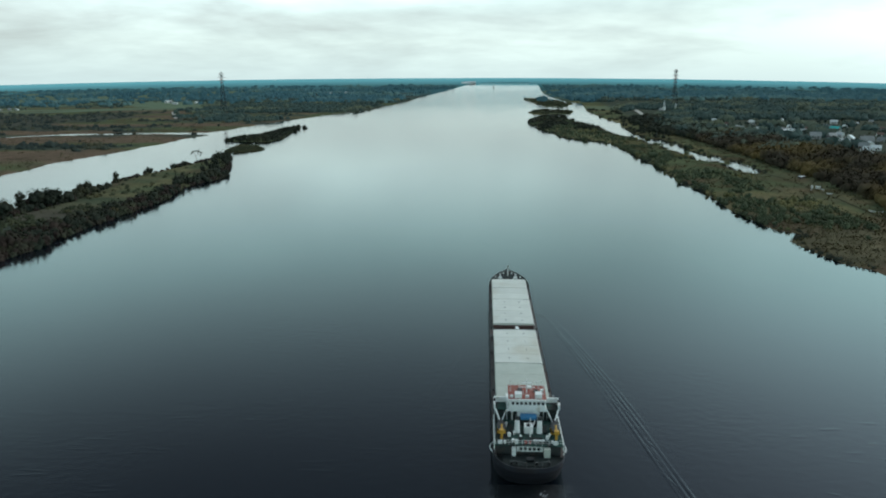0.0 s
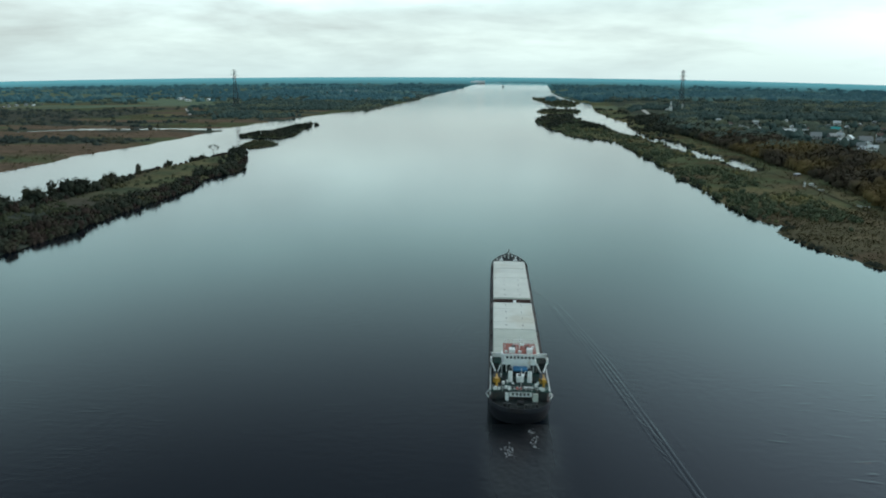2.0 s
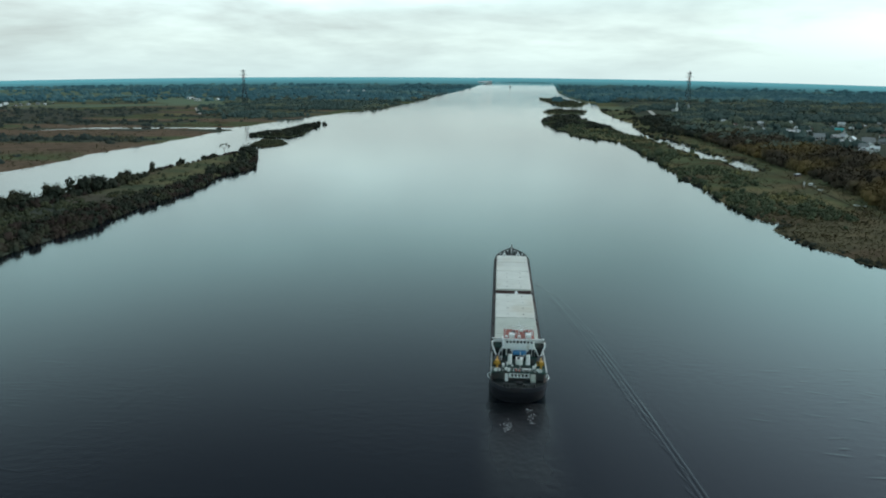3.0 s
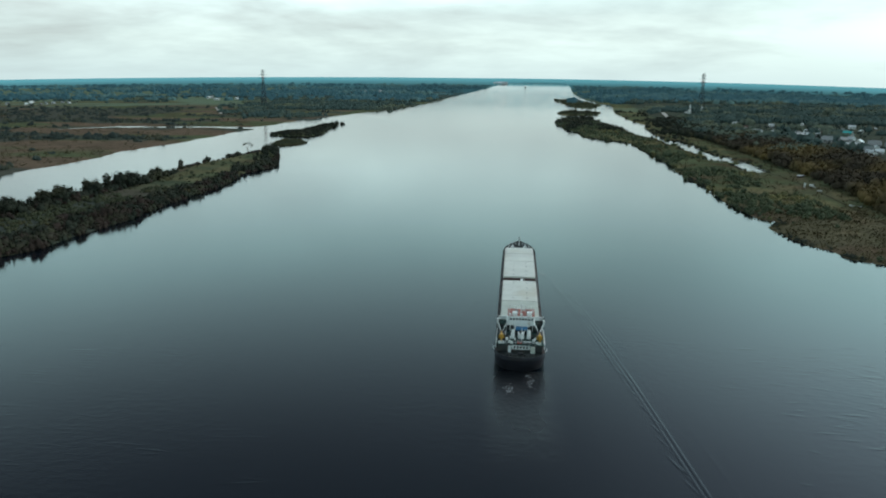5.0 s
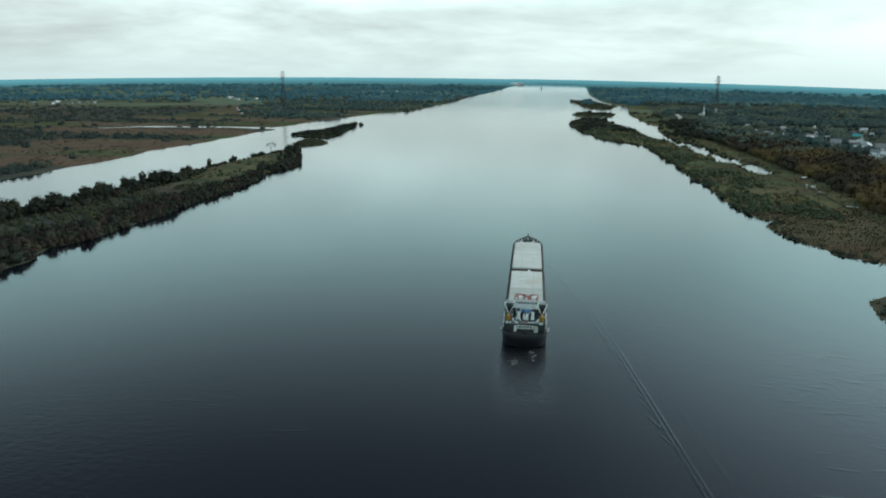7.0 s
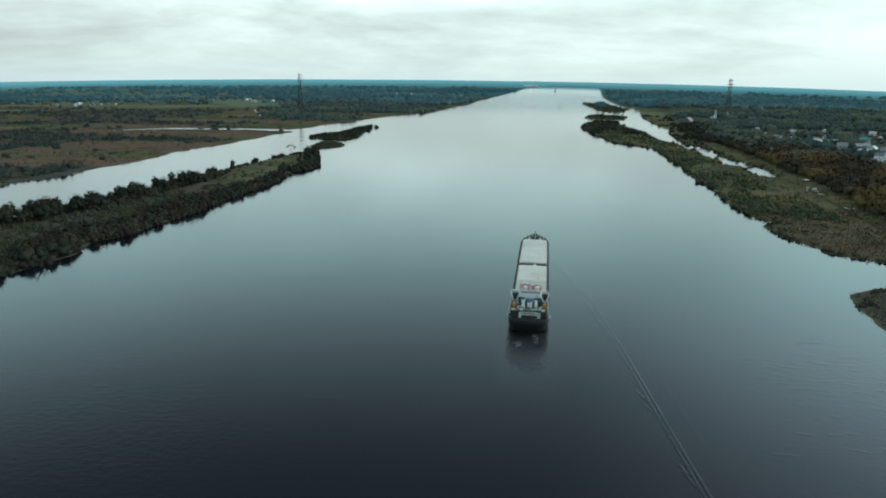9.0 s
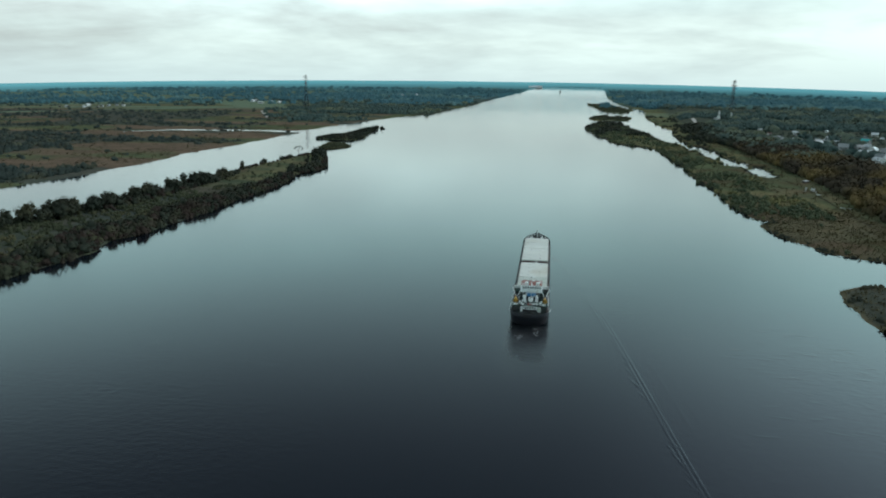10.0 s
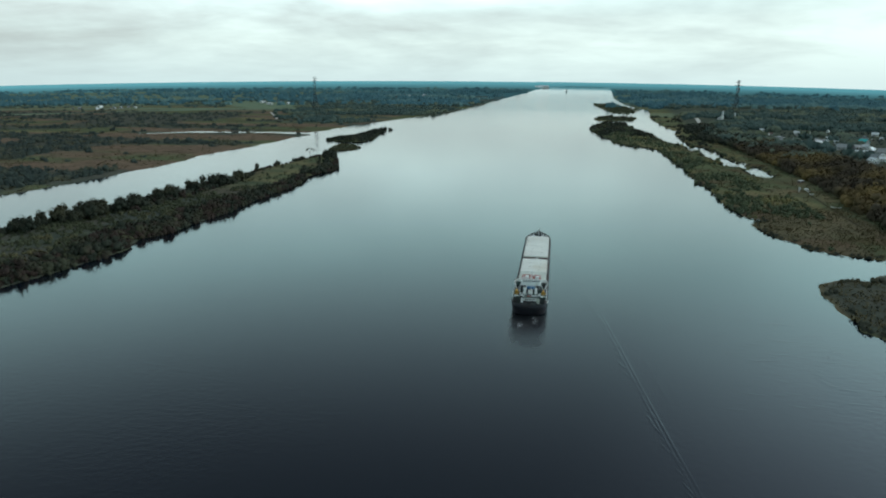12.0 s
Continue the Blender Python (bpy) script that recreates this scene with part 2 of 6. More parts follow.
FAR_LAND = distant_land()
WILLOW = foliage("willow_leaves", (0.032, 0.042, 0.027), (0.086, 0.094, 0.052), tint=(0.108, 0.098, 0.050), tint_scale=0.035, tint_range=(0.54, 0.68))
DARK_LEAF = foliage("alder_leaves", (0.021, 0.029, 0.022), (0.048, 0.053, 0.038), tint=(0.060, 0.060, 0.036), tint_scale=0.03, tint_range=(0.54, 0.68))
BELT_LEAF = foliage("autumn_leaves", (0.034, 0.031, 0.024), (0.074, 0.062, 0.040), tint=(0.150, 0.112, 0.042), tint_scale=0.011, tint_range=(0.47, 0.66), vary=0.10)
RUST_LEAF = foliage("rusty_willow_leaves", (0.026, 0.021, 0.019), (0.062, 0.046, 0.036), tint=(0.050, 0.056, 0.036), tint_scale=0.04, tint_range=(0.5, 0.62))
BANK_LEAF = foliage("bank_willow_leaves", (0.040, 0.058, 0.038), (0.104, 0.124, 0.066), tint=(0.180, 0.160, 0.068), tint_scale=0.03, tint_range=(0.56, 0.70), vary=0.12)
SCRUB_LEAF = foliage("marsh_scrub_leaves", (0.026, 0.040, 0.038), (0.062, 0.080, 0.066), tint=(0.090, 0.092, 0.058), tint_scale=0.02, tint_range=(0.52, 0.66))
# the blue lean in these greens stands for haze over the woods
WOOD_LEAF = foliage("mixed_wood_leaves", (0.030, 0.058, 0.056), (0.076, 0.116, 0.100), tint=(0.124, 0.145, 0.094), tint_scale=0.007, tint_range=(0.48, 0.66), vary=0.12)
# far leaves take their blue-green from haze put into the base colour
HAZED_LEAF = foliage("far_wood_leaves", (0.038, 0.106, 0.132), (0.078, 0.172, 0.188), tint=(0.112, 0.206, 0.192), tint_scale=0.003, tint_range=(0.5, 0.64), vary=0.08)
REED = foliage("reeds", (0.056, 0.056, 0.030), (0.128, 0.112, 0.056))
BARK = surface("bark", (0.05, 0.045, 0.04), (0.13, 0.12, 0.10), scale=2, rough=0.9, bump=0.4)

# ---- the land: shorelines in metres, y down the river, x to its right bank ----
RIVER = [(-520, -2600), (-480, -900), (-450, 100), (-425, 300), (-408, 380), (-394, 450), (-389, 515), (-385, 570), (-382, 629), (-384, 694),
         (-376, 750), (-367, 814), (-360, 897), (-361, 971), (-350, 1038), (-368, 1062), (-368, 1100), (-348, 1150), (-340, 1266),
         (-319, 1370), (-294, 1491), (-265, 1632), (-222, 1736), (-192, 1884), (-169, 2195), (-118, 2700), (-98, 3133),
         (-12, 4051), (111, 5384), (319, 7934), (344, 8700), (900, 10400), (1236, 9528), (1005, 7535)]
RIGHT_SHORE = [(555, 3912), (469, 2935), (445, 2517), (456, 2305), (364, 1774), (328, 1461), (321, 1274), (296, 1124),
               (282, 994), (268, 900), (255, 989), (247, 1114), (250, 1292), (246, 1401), (222, 1470), (190, 1430), (160, 1307),
               (159, 1208), (161, 1110), (168, 973), (177, 926), (195, 893), (211, 863), (207, 781), (205, 718),
               (196, 647), (188, 576), (184, 500), (180, 439), (173, 390), (176, 358), (186, 349), (171, 335),
               (172, 318), (176, 292), (183, 280), (181, 264), (195, 245), (220, 236), (330, 215), (420, 120), (470, -900), (520, -2600)]
SPIT = [(-300, -600), (-262, -60), (-236, 60), (-228, 120), (-221, 148), (-214, 175), (-209, 211), (-217, 237), (-206, 261), (-201, 290),
        (-197, 330), (-199, 385), (-192, 430), (-188, 480), (-196, 530), (-188, 560), (-186, 590), (-194, 640), (-214, 700),
        (-230, 742), (-241, 715), (-252, 660), (-259, 606), (-262, 540), (-259, 470), (-270, 405), (-281, 330), (-292, 285),
        (-312, 235), (-345, 100), (-420, -600)]
WOODED_ISLET = [(-292, 930), (-256, 922), (-232, 915), (-222, 960), (-230, 1060), (-246, 1228), (-256, 1180), (-268, 1030), (-292, 972)]
REED_ISLET = [(-250, 780), (-250, 850), (-228, 850), (-208, 824), (-216, 793), (-234, 772)]
FAR_ISLET = [(330, 2900), (407, 2860), (425, 2300), (350, 2049), (309, 2119), (313, 2360)]
BAR = [(215, 1600), (300, 1640), (330, 1760), (300, 1800), (235, 1790), (205, 1700)]
NEAR_ISLET = [(152, 113), (147, 121), (151, 131), (149, 143), (152, 158), (152, 169), (158, 186), (171, 197), (187, 198), (194, 208),
              (206, 211), (240, 205), (300, 170), (330, 80), (250, 20), (190, 60)]
POND = [(262, 930), (282, 925), (286, 846), (276, 757), (283, 711), (270, 652), (255, 690), (260, 769), (261, 825)]
SMALL_POND = [(278, 676), (286, 670), (277, 604), (268, 585), (263, 611), (264, 629)]
CREEK = [(-345, 1052), (-430, 1066), (-575, 1046), (-640, 1000), (-660, 1006), (-590, 1082), (-430, 1100), (-360, 1090)]
BLUFF_Y, BLUFF_X = [150, 392, 523, 603, 746, 933, 1029, 1300, 1800, 2400, 4000], [225, 262, 288, 296, 312, 322, 310, 345, 430, 520, 640]


def hashed(ix, iy, seed):
    h = (ix.astype(np.int64) * 374761393 + iy.astype(np.int64) * 668265263 + seed * 974634541) & 0xFFFFFFFF
    h = ((h ^ (h >> 13)) * 1274126177) & 0xFFFFFFFF
    return ((h ^ (h >> 16)) & 0xFFFF) / 65535.0


def rough_noise(x, y, size, seed, octaves=3):
    """Smooth noise from 0 to 1 with patches of about that size in metres."""
    total, weight, amp = 0.0, 0.0, 1.0
    for o in range(octaves):
        u, v = x / size * 2**o + 37.1 * o, y / size * 2**o + 11.7 * o
        iu, iv = np.floor(u), np.floor(v)
        fu, fv = u - iu, v - iv
        fu, fv = fu * fu * (3 - 2 * fu), fv * fv * (3 - 2 * fv)
        a, b = hashed(iu, iv, seed + o), hashed(iu + 1, iv, seed + o)
        c, d = hashed(iu, iv + 1, seed + o), hashed(iu + 1, iv + 1, seed + o)
        total = total + amp * ((a * (1 - fu) + b * fu) * (1 - fv) + (c * (1 - fu) + d * fu) * fv)
        weight, amp = weight + amp, amp * 0.5
    return total / weight


def smooth(a, b, v):
    s = np.clip((v - a) / (b - a), 0, 1)
    return s * s * (3 - 2 * s)


def inside_by(x, y, outline):
    """How many metres a point lies inside an outline (negative: outside)."""
    pts = np.array(outline, float)
    nxt = np.roll(pts, -1, axis=0)
    best, odd = np.full(x.shape, 1e18), np.zeros(x.shape, bool)
    for (ax, ay), (bx, by) in zip(pts, nxt):
        dx, dy = bx - ax, by - ay
        s = np.clip(((x - ax) * dx + (y - ay) * dy) / (dx * dx + dy * dy), 0, 1)
        best = np.minimum(best, (x - ax - s * dx) ** 2 + (y - ay - s * dy) ** 2)
        if ay != by:
            odd ^= ((ay > y) != (by > y)) & (x < (bx - ax) * (y - ay) / (by - ay) + ax)
    return np.where(odd, 1, -1) * np.sqrt(best)


def shore_distance(x, y):
    """Metres from the water's edge, positive on land."""
    d = -inside_by(x, y, RIVER + RIGHT_SHORE)
    for isle in (SPIT, WOODED_ISLET, REED_ISLET, FAR_ISLET, BAR, NEAR_ISLET):
        d = np.maximum(d, inside_by(x, y, isle))
    for pool in (POND, SMALL_POND, CREEK):
        d = np.minimum(d, -inside_by(x, y, pool) + (rough_noise(x, y, 22, 61) - 0.56) * 13)
    far = np.clip(np.hypot(x, y) / 900, 0.6, 4)
    d = d + (rough_noise(x, y, 48, 17, 2) - 0.5) * 11.0 * smooth(150, 260, y) * (y < 1600)
    return d + (rough_noise(x, y, 16, 3) - 0.5) * 5.0 * far


def height(x, y, d=None):
    d = shore_distance(x, y) if d is None else d
    z = np.where(d > 0, 0.15 + 1.1 * smooth(0, 14, d), np.maximum(-4.0, d * 0.35))
    land = smooth(2, 20, d)
    z = z + land * (rough_noise(x, y, 40, 5) - 0.4) * 1.0
    right = smooth(0, 70, x - np.interp(y, BLUFF_Y, BLUFF_X)) * smooth(60, 260, y)
    return z + right * land * (6.5 + 3 * rough_noise(x, y, 300, 8))


HUB = np.array([3.0, -70.0, 87.0])
NEAR_REACH, DEEP = 2400.0, 2300.0


def settle(x, y, z):
    """Draws what lies beyond 2.4 km in towards the hub of the scene, growing smaller as it comes nearer, so that the land ends at 4.7 km."""
    dx, dy, dz = x - HUB[0], y - HUB[1], z - HUB[2]
    dist = np.maximum(np.hypot(dx, dy), 1.0)
    drawn = np.where(dist > NEAR_REACH, NEAR_REACH + DEEP * (1 - np.exp(-(dist - NEAR_REACH) / DEEP)), dist)
    s = drawn / dist
    side = np.clip((np.degrees(np.arctan2(dx, dy)) + 3.0) / 32.7, -1.4, 1.4) ** 2
    fall = 0.0085 * side * smooth(700, 4500, dist) * drawn * (dy > 0) - 0.0034 * drawn * smooth(2000, 7000, dist)
    return HUB[0] + dx * s, HUB[1] + dy * s, HUB[2] + dz * s - fall


def mesh_from_arrays(name, verts, faces, material, smooth_shade=False, normals=None):
    """One mesh from arrays of corners and of faces that all have the same number of corners."""
    verts, faces = np.asarray(verts, np.float32), np.asarray(faces, np.int32)
    me = bpy.data.meshes.new(name)
    me.vertices.add(len(verts))
    me.vertices.foreach_set("co", verts.ravel())
    k = faces.shape[1]
    me.loops.add(faces.size)
    me.loops.foreach_set("vertex_index", faces.ravel())
    me.polygons.add(len(faces))
    me.polygons.foreach_set("loop_start", np.arange(0, faces.size, k, dtype=np.int32))
    if smooth_shade:
        me.polygons.foreach_set("use_smooth", np.ones(len(faces), bool))
    me.materials.append(material)
    me.update(calc_edges=True)
    if normals is not None:
        me.normals_split_custom_set_from_vertices(np.asarray(normals, np.float32))
    return me


def grid_faces(rows, cols):
    i = np.arange(rows * cols).reshape(rows, cols)
    return np.stack([i[:-1, :-1], i[:-1, 1:], i[1:, 1:], i[1:, :-1]], -1).reshape(-1, 4)


def marsh_cover(x, y, d):
    """Where the ground is brown sedge marsh."""
    left = 0.9 * (x < -300) * smooth(0.42, 0.55, rough_noise(x * 0.8, y * 1.6, 170, 91, 4)) * np.interp(y, [300, 1900, 2300], [1, 1.0, 0.1])
    right = np.where(y < 390, 0.5, 0.25) * (x > 150) * (y < 640) * smooth(0.40, 0.56, rough_noise(x * 1.6, y, 60, 93)) * (x < np.interp(y, BLUFF_Y, BLUFF_X))
    spit = 0.7 * smooth(0, 5, inside_by(x, y, SPIT)) * smooth(0.40, 0.6, rough_noise(x, y, 45, 101))
    return np.clip(left + right + spit, 0, 1)


def straw_cover(x, y):
    """Where pale dry grass stands, in long drifts."""
    left = (x < -300) * smooth(0.54, 0.66, rough_noise(x * 0.6, y * 1.5, 120, 95, 4))
    right = (x > 140) * smooth(0.50, 0.64, rough_noise(x * 1.5, y * 0.8, 70, 97, 4))
    tip = smooth(-2, 6, inside_by(x, y, SPIT)) * smooth(300, 480, y) * smooth(0.36, 0.58, rough_noise(x, y, 24, 99))
    return np.clip(left + right + tip, 0, 1) * 0.85


def haze_cover(x, y):
    """How far haze blue is mixed into the far plain's forest ground, more with distance."""
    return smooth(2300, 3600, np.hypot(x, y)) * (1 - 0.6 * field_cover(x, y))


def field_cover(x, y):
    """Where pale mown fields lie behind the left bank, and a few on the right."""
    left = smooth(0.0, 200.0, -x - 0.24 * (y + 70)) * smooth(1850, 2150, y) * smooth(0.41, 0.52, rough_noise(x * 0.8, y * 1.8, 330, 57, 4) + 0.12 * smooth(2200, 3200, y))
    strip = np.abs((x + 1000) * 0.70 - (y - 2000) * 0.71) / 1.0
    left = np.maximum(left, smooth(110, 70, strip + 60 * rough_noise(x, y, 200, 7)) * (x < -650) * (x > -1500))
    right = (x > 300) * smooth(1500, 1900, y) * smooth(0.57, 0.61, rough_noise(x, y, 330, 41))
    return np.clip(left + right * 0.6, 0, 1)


def scrub_patch(x, y):
    """Where willow scrub has spread over the left marsh, thickest away from the water."""
    limit = 0.56 - 0.12 * smooth(-430, -760, x)
    return smooth(limit - 0.03, limit + 0.05, rough_noise(x * 0.8, y * 1.4, 130, 51, 4)) * (x < -300) * smooth(2000, 1700, y)


def left_wood(x, y):
    """Where woods stand behind the left marsh, in long belts between the fields."""
    streak = rough_noise(x * 0.55, y * 1.2, 150, 53, 4)
    bank = smooth(-0.37, -0.30, x / (y + 88)) * smooth(1250, 1480, y) * smooth(0.36, 0.44, streak)
    inland = smooth(2050, 2450, y) * smooth(0.47, 0.53, streak) * (1 - 0.9 * field_cover(x, y))
    hamlet = smooth(170, 110, np.hypot(x + 980, (y - 2520) * 0.8))
    return 0.95 * np.maximum(bank, inland) * (1 - hamlet)


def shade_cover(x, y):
    """Where the ground colour is darker: under woods and thickets, on the spit and near islet."""
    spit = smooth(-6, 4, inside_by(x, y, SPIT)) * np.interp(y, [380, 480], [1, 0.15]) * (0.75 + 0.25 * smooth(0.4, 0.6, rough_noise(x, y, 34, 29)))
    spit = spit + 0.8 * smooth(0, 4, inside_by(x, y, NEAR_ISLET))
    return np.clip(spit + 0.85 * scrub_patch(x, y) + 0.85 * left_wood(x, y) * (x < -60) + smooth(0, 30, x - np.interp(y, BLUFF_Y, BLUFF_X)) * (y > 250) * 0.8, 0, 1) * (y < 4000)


def build_land():
    near = [-2500, -1800, -1200, -800, -500, -300, -180, -100, -40, 0]
    ys = list(near)
    while ys[-1] < 5200:
        ys.append(ys[-1] + max(2.4, 0.0085 * (ys[-1] + 150)))
    split = len(ys)
    while ys[-1] < 24000:
        ys.append(ys[-1] * 1.03)
    cols = 580
    u = np.linspace(-1, 1, cols)
    u = 0.55 * u + 0.45 * u**3
    yy = np.array(ys)[:, None] + 0 * u
    xx = u * np.maximum(900, 1.05 * (yy + 330))
    d = shore_distance(xx, yy)
    zz = height(xx, yy, d)
    p = np.stack(settle(xx, yy, zz), -1)
    ground_mesh = mesh_from_arrays("ground", p[:split].reshape(-1, 3), grid_faces(split, cols), MEADOW, True)
    for name, values in (("forest", haze_cover(xx, yy)), ("straw", straw_cover(xx, yy) * smooth(3000, 2300, yy)), ("marsh", marsh_cover(xx, yy, d)), ("field", field_cover(xx, yy)), ("shade", shade_cover(xx, yy))):
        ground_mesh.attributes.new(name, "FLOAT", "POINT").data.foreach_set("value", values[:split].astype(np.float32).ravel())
    land = new("ground", ground_mesh)
    tagged(land, "low grassy river banks with brown marsh meadows", "ground", kind="structure")
    rest = p[split - 1:]
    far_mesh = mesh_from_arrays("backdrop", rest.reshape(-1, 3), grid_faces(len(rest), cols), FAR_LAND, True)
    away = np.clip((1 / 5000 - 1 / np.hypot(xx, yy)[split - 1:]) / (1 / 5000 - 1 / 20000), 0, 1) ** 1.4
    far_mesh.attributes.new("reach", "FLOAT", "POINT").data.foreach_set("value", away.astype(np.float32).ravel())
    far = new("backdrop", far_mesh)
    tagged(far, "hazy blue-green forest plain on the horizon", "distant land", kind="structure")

    ring = np.concatenate([np.linspace(0, 2400, 9), np.linspace(2430, 10300, 260)])
    turn = np.linspace(0, 2 * np.pi, 181)
    rr, aa = np.meshgrid(ring, turn, indexing="ij")
    p = np.stack(settle(HUB[0] + rr * np.sin(aa), HUB[1] + rr * np.cos(aa), 0 * rr), -1)
    p[..., 2] -= 0.35 * smooth(2400, 4000, rr)
    river = new("water", mesh_from_arrays("water", p.reshape(-1, 3), grid_faces(len(ring), len(turn))[:, ::-1], WATER, True))
    tagged(river, "calm dark river water mirroring the cloudy sky", "water", kind="structure")


build_land()


# ---- trees and bushes ----
def leaf_cloud(rng, leaves, clumps, size, cores=0, calm=0.2, rise=0.6):
    """Small leaf sprays, four corners each, over the outside of several round clumps (x, y, z, radius): corners and the way they face."""
    clumps = np.array(clumps, float)
    pick = rng.choice(len(clumps), leaves, p=clumps[:, 3] ** 2 / (clumps[:, 3] ** 2).sum())
    way = rng.normal(size=(leaves, 3))
    way /= np.linalg.norm(way, axis=1, keepdims=True)
    centre = clumps[pick, :3] + way * (clumps[pick, 3] * rng.uniform(0.6, 1.1, leaves))[:, None] * (1, 1, 0.85)
    a = np.cross(way + 0.4 * rng.normal(size=(leaves, 3)), rng.normal(size=(leaves, 3)))
    a /= np.linalg.norm(a, axis=1, keepdims=True) + 1e-6
    b = np.cross(a, way + 0.35 * rng.normal(size=(leaves, 3)))
    b /= np.linalg.norm(b, axis=1, keepdims=True) + 1e-6
    s = (size * rng.uniform(0.6, 1.3, leaves))[:, None]
    quad = np.stack([centre - a * s, centre - b * s * 0.7, centre + a * s, centre + b * s * 0.8], 1)
    facing = way * 0.8 + (0, 0, rise) + calm * rng.normal(size=(leaves, 3))
    facing /= np.linalg.norm(facing, axis=1, keepdims=True)
    back = (np.cross(quad[:, 1] - quad[:, 0], quad[:, 2] - quad[:, 0]) * facing).sum(1) < 0
    quad[back] = quad[back][:, ::-1]
    sprays = np.concatenate([quad.reshape(-1, 3), np.repeat(facing, 4, axis=0)], 1)
    if not cores:
        return sprays
    # the dense heart of the largest clumps, which the sprays cover
    corner = np.array([(x, y, z) for z in (-1, 1) for y in (-1, 1) for x in (-1, 1)], float) / 3**0.5
    sides = np.array([(0, 2, 3, 1), (4, 5, 7, 6), (0, 1, 5, 4), (2, 6, 7, 3), (0, 4, 6, 2), (1, 3, 7, 5)]).ravel()
    hearts = []
    for c in clumps[np.argsort(-clumps[:, 3])[:cores]]:
        turn = np.array(Euler(rng.uniform(0, 6.28, 3)).to_matrix())
        d = (corner @ turn.T)[sides]
        up = d + (0, 0, rise)
        hearts.append(np.concatenate([c[:3] + d * c[3] * rng.uniform(0.5, 1.12, (8, 1))[sides], up / np.linalg.norm(up, axis=1, keepdims=True)], 1))
    return np.concatenate([sprays, *hearts])


def crown_clumps(rng, height_m, width_m, base, count, even=False):
    """Clump centres for a broad crown between base and the top."""
    out = []
    for i in range(count):
        f = (i + 0.5) / count
        z = base + (height_m - base) * f
        spread = width_m * 0.5 * math.sin(math.pi * (0.18 + 0.74 * f)) ** 0.8
        ang, r = i * 2.4 + rng.uniform(-0.5, 0.5), spread * (rng.uniform(0.4, 0.55) if even else rng.uniform(0.25, 0.75))
        out.append((r * math.cos(ang), r * math.sin(ang), z, max(0.45, spread * (rng.uniform(0.5, 0.62) if even else rng.uniform(0.45, 0.75)))))
    return out


def trunk_mesh(rng, name, height_m, lean):
    """A tapered trunk with four limbs."""
    bm = bmesh.new()

    def limb(a, b, ra, rb, sides=6):
        a, b = Vector(a), Vector(b)
        q = (b - a).to_track_quat("Z", "Y")
        rings = []
        for p, r in ((a, ra), ((a + b) / 2 + Vector((0.1, 0.05, 0)) * (b - a).length * 0.3, (ra + rb) / 2), (b, rb)):
            rings.append([bm.verts.new(p + q @ Vector((r * math.cos(k * 6.283 / sides), r * math.sin(k * 6.283 / sides), 0))) for k in range(sides)])
        for lo, hi in zip(rings, rings[1:]):
            for k in range(sides):
                bm.faces.new((lo[k], lo[(k + 1) % sides], hi[(k + 1) % sides], hi[k]))

    top = (lean[0], lean[1], height_m * 0.75)
    limb((0, 0, -0.6), top, height_m * 0.022 + 0.04, 0.05)
    for k in range(4):
        f, ang = rng.uniform(0.3, 0.65), rng.uniform(0, 6.28)
        start = (lean[0] * f, lean[1] * f, height_m * 0.75 * f)
        limb(start, (start[0] + math.cos(ang) * height_m * 0.2, start[1] + math.sin(ang) * height_m * 0.2, start[2] + height_m * 0.22), 0.07, 0.03, 5)
    me = bpy.data.meshes.new(name)
    bm.to_mesh(me)
    bm.free()
    me.materials.append(BARK)
    return me


def make_tree(rng, height_m, width_m, material, label, leaves=560, clumps=9, base=0.16):
    """A tree > trunk, crown, that stands at the origin."""
    root = tagged(new("tree"), label, "tree")
    trunk = new("trunk", trunk_mesh(rng, "trunk", height_m, (rng.uniform(-0.4, 0.4), rng.uniform(-0.4, 0.4))))
    trunk.parent = root
    v = leaf_cloud(rng, leaves, crown_clumps(rng, height_m * 0.93, width_m, height_m * base, clumps, True), height_m * 0.032, 7)
    crown = new("crown", mesh_from_arrays("crown", v[:, :3], np.arange(len(v)).reshape(-1, 4), material, True, v[:, 3:]))
    crown.parent = root
    return root


def scatter(name, protos, xs, ys, zs, sizes, rng, material):
    """One mesh of many plants: leaf sprays of a few patterns, set out at places with sizes and turns."""
    allv, alln = [], []
    which = rng.integers(0, len(protos), len(xs))
    ang = rng.uniform(0, 6.283, len(xs))
    for k, v in enumerate(protos):
        m = which == k
        if not m.any():
            continue
        c, s, f = np.cos(ang[m])[:, None], np.sin(ang[m])[:, None], sizes[m][:, None]
        x = (c * v[:, 0] - s * v[:, 1]) * f + xs[m][:, None]
        y = (s * v[:, 0] + c * v[:, 1]) * f + ys[m][:, None]
        z = v[:, 2] * f * rng.uniform(0.85, 1.2, m.sum())[:, None] + zs[m][:, None]
        x, y, z = settle(x, y, z)
        allv.append(np.stack([x, y, z], -1).reshape(-1, 3))
        alln.append(np.stack([c * v[:, 3] - s * v[:, 4], s * v[:, 3] + c * v[:, 4], v[:, 5] + 0 * c], -1).reshape(-1, 3))
    v = np.concatenate(allv)
    return new(name, mesh_from_arrays(name, v, np.arange(len(v)).reshape(-1, 4), material, True, np.concatenate(alln)))


def sow(rng, count, x0, x1, y0, y1, chance):
    """Random places in a box on the plan, kept by a chance that depends on the place."""
    x, y = rng.uniform(x0, x1, count), rng.uniform(y0, y1, count)
    keep = rng.uniform(0, 1, count) < chance(x, y)
    return x[keep], y[keep]


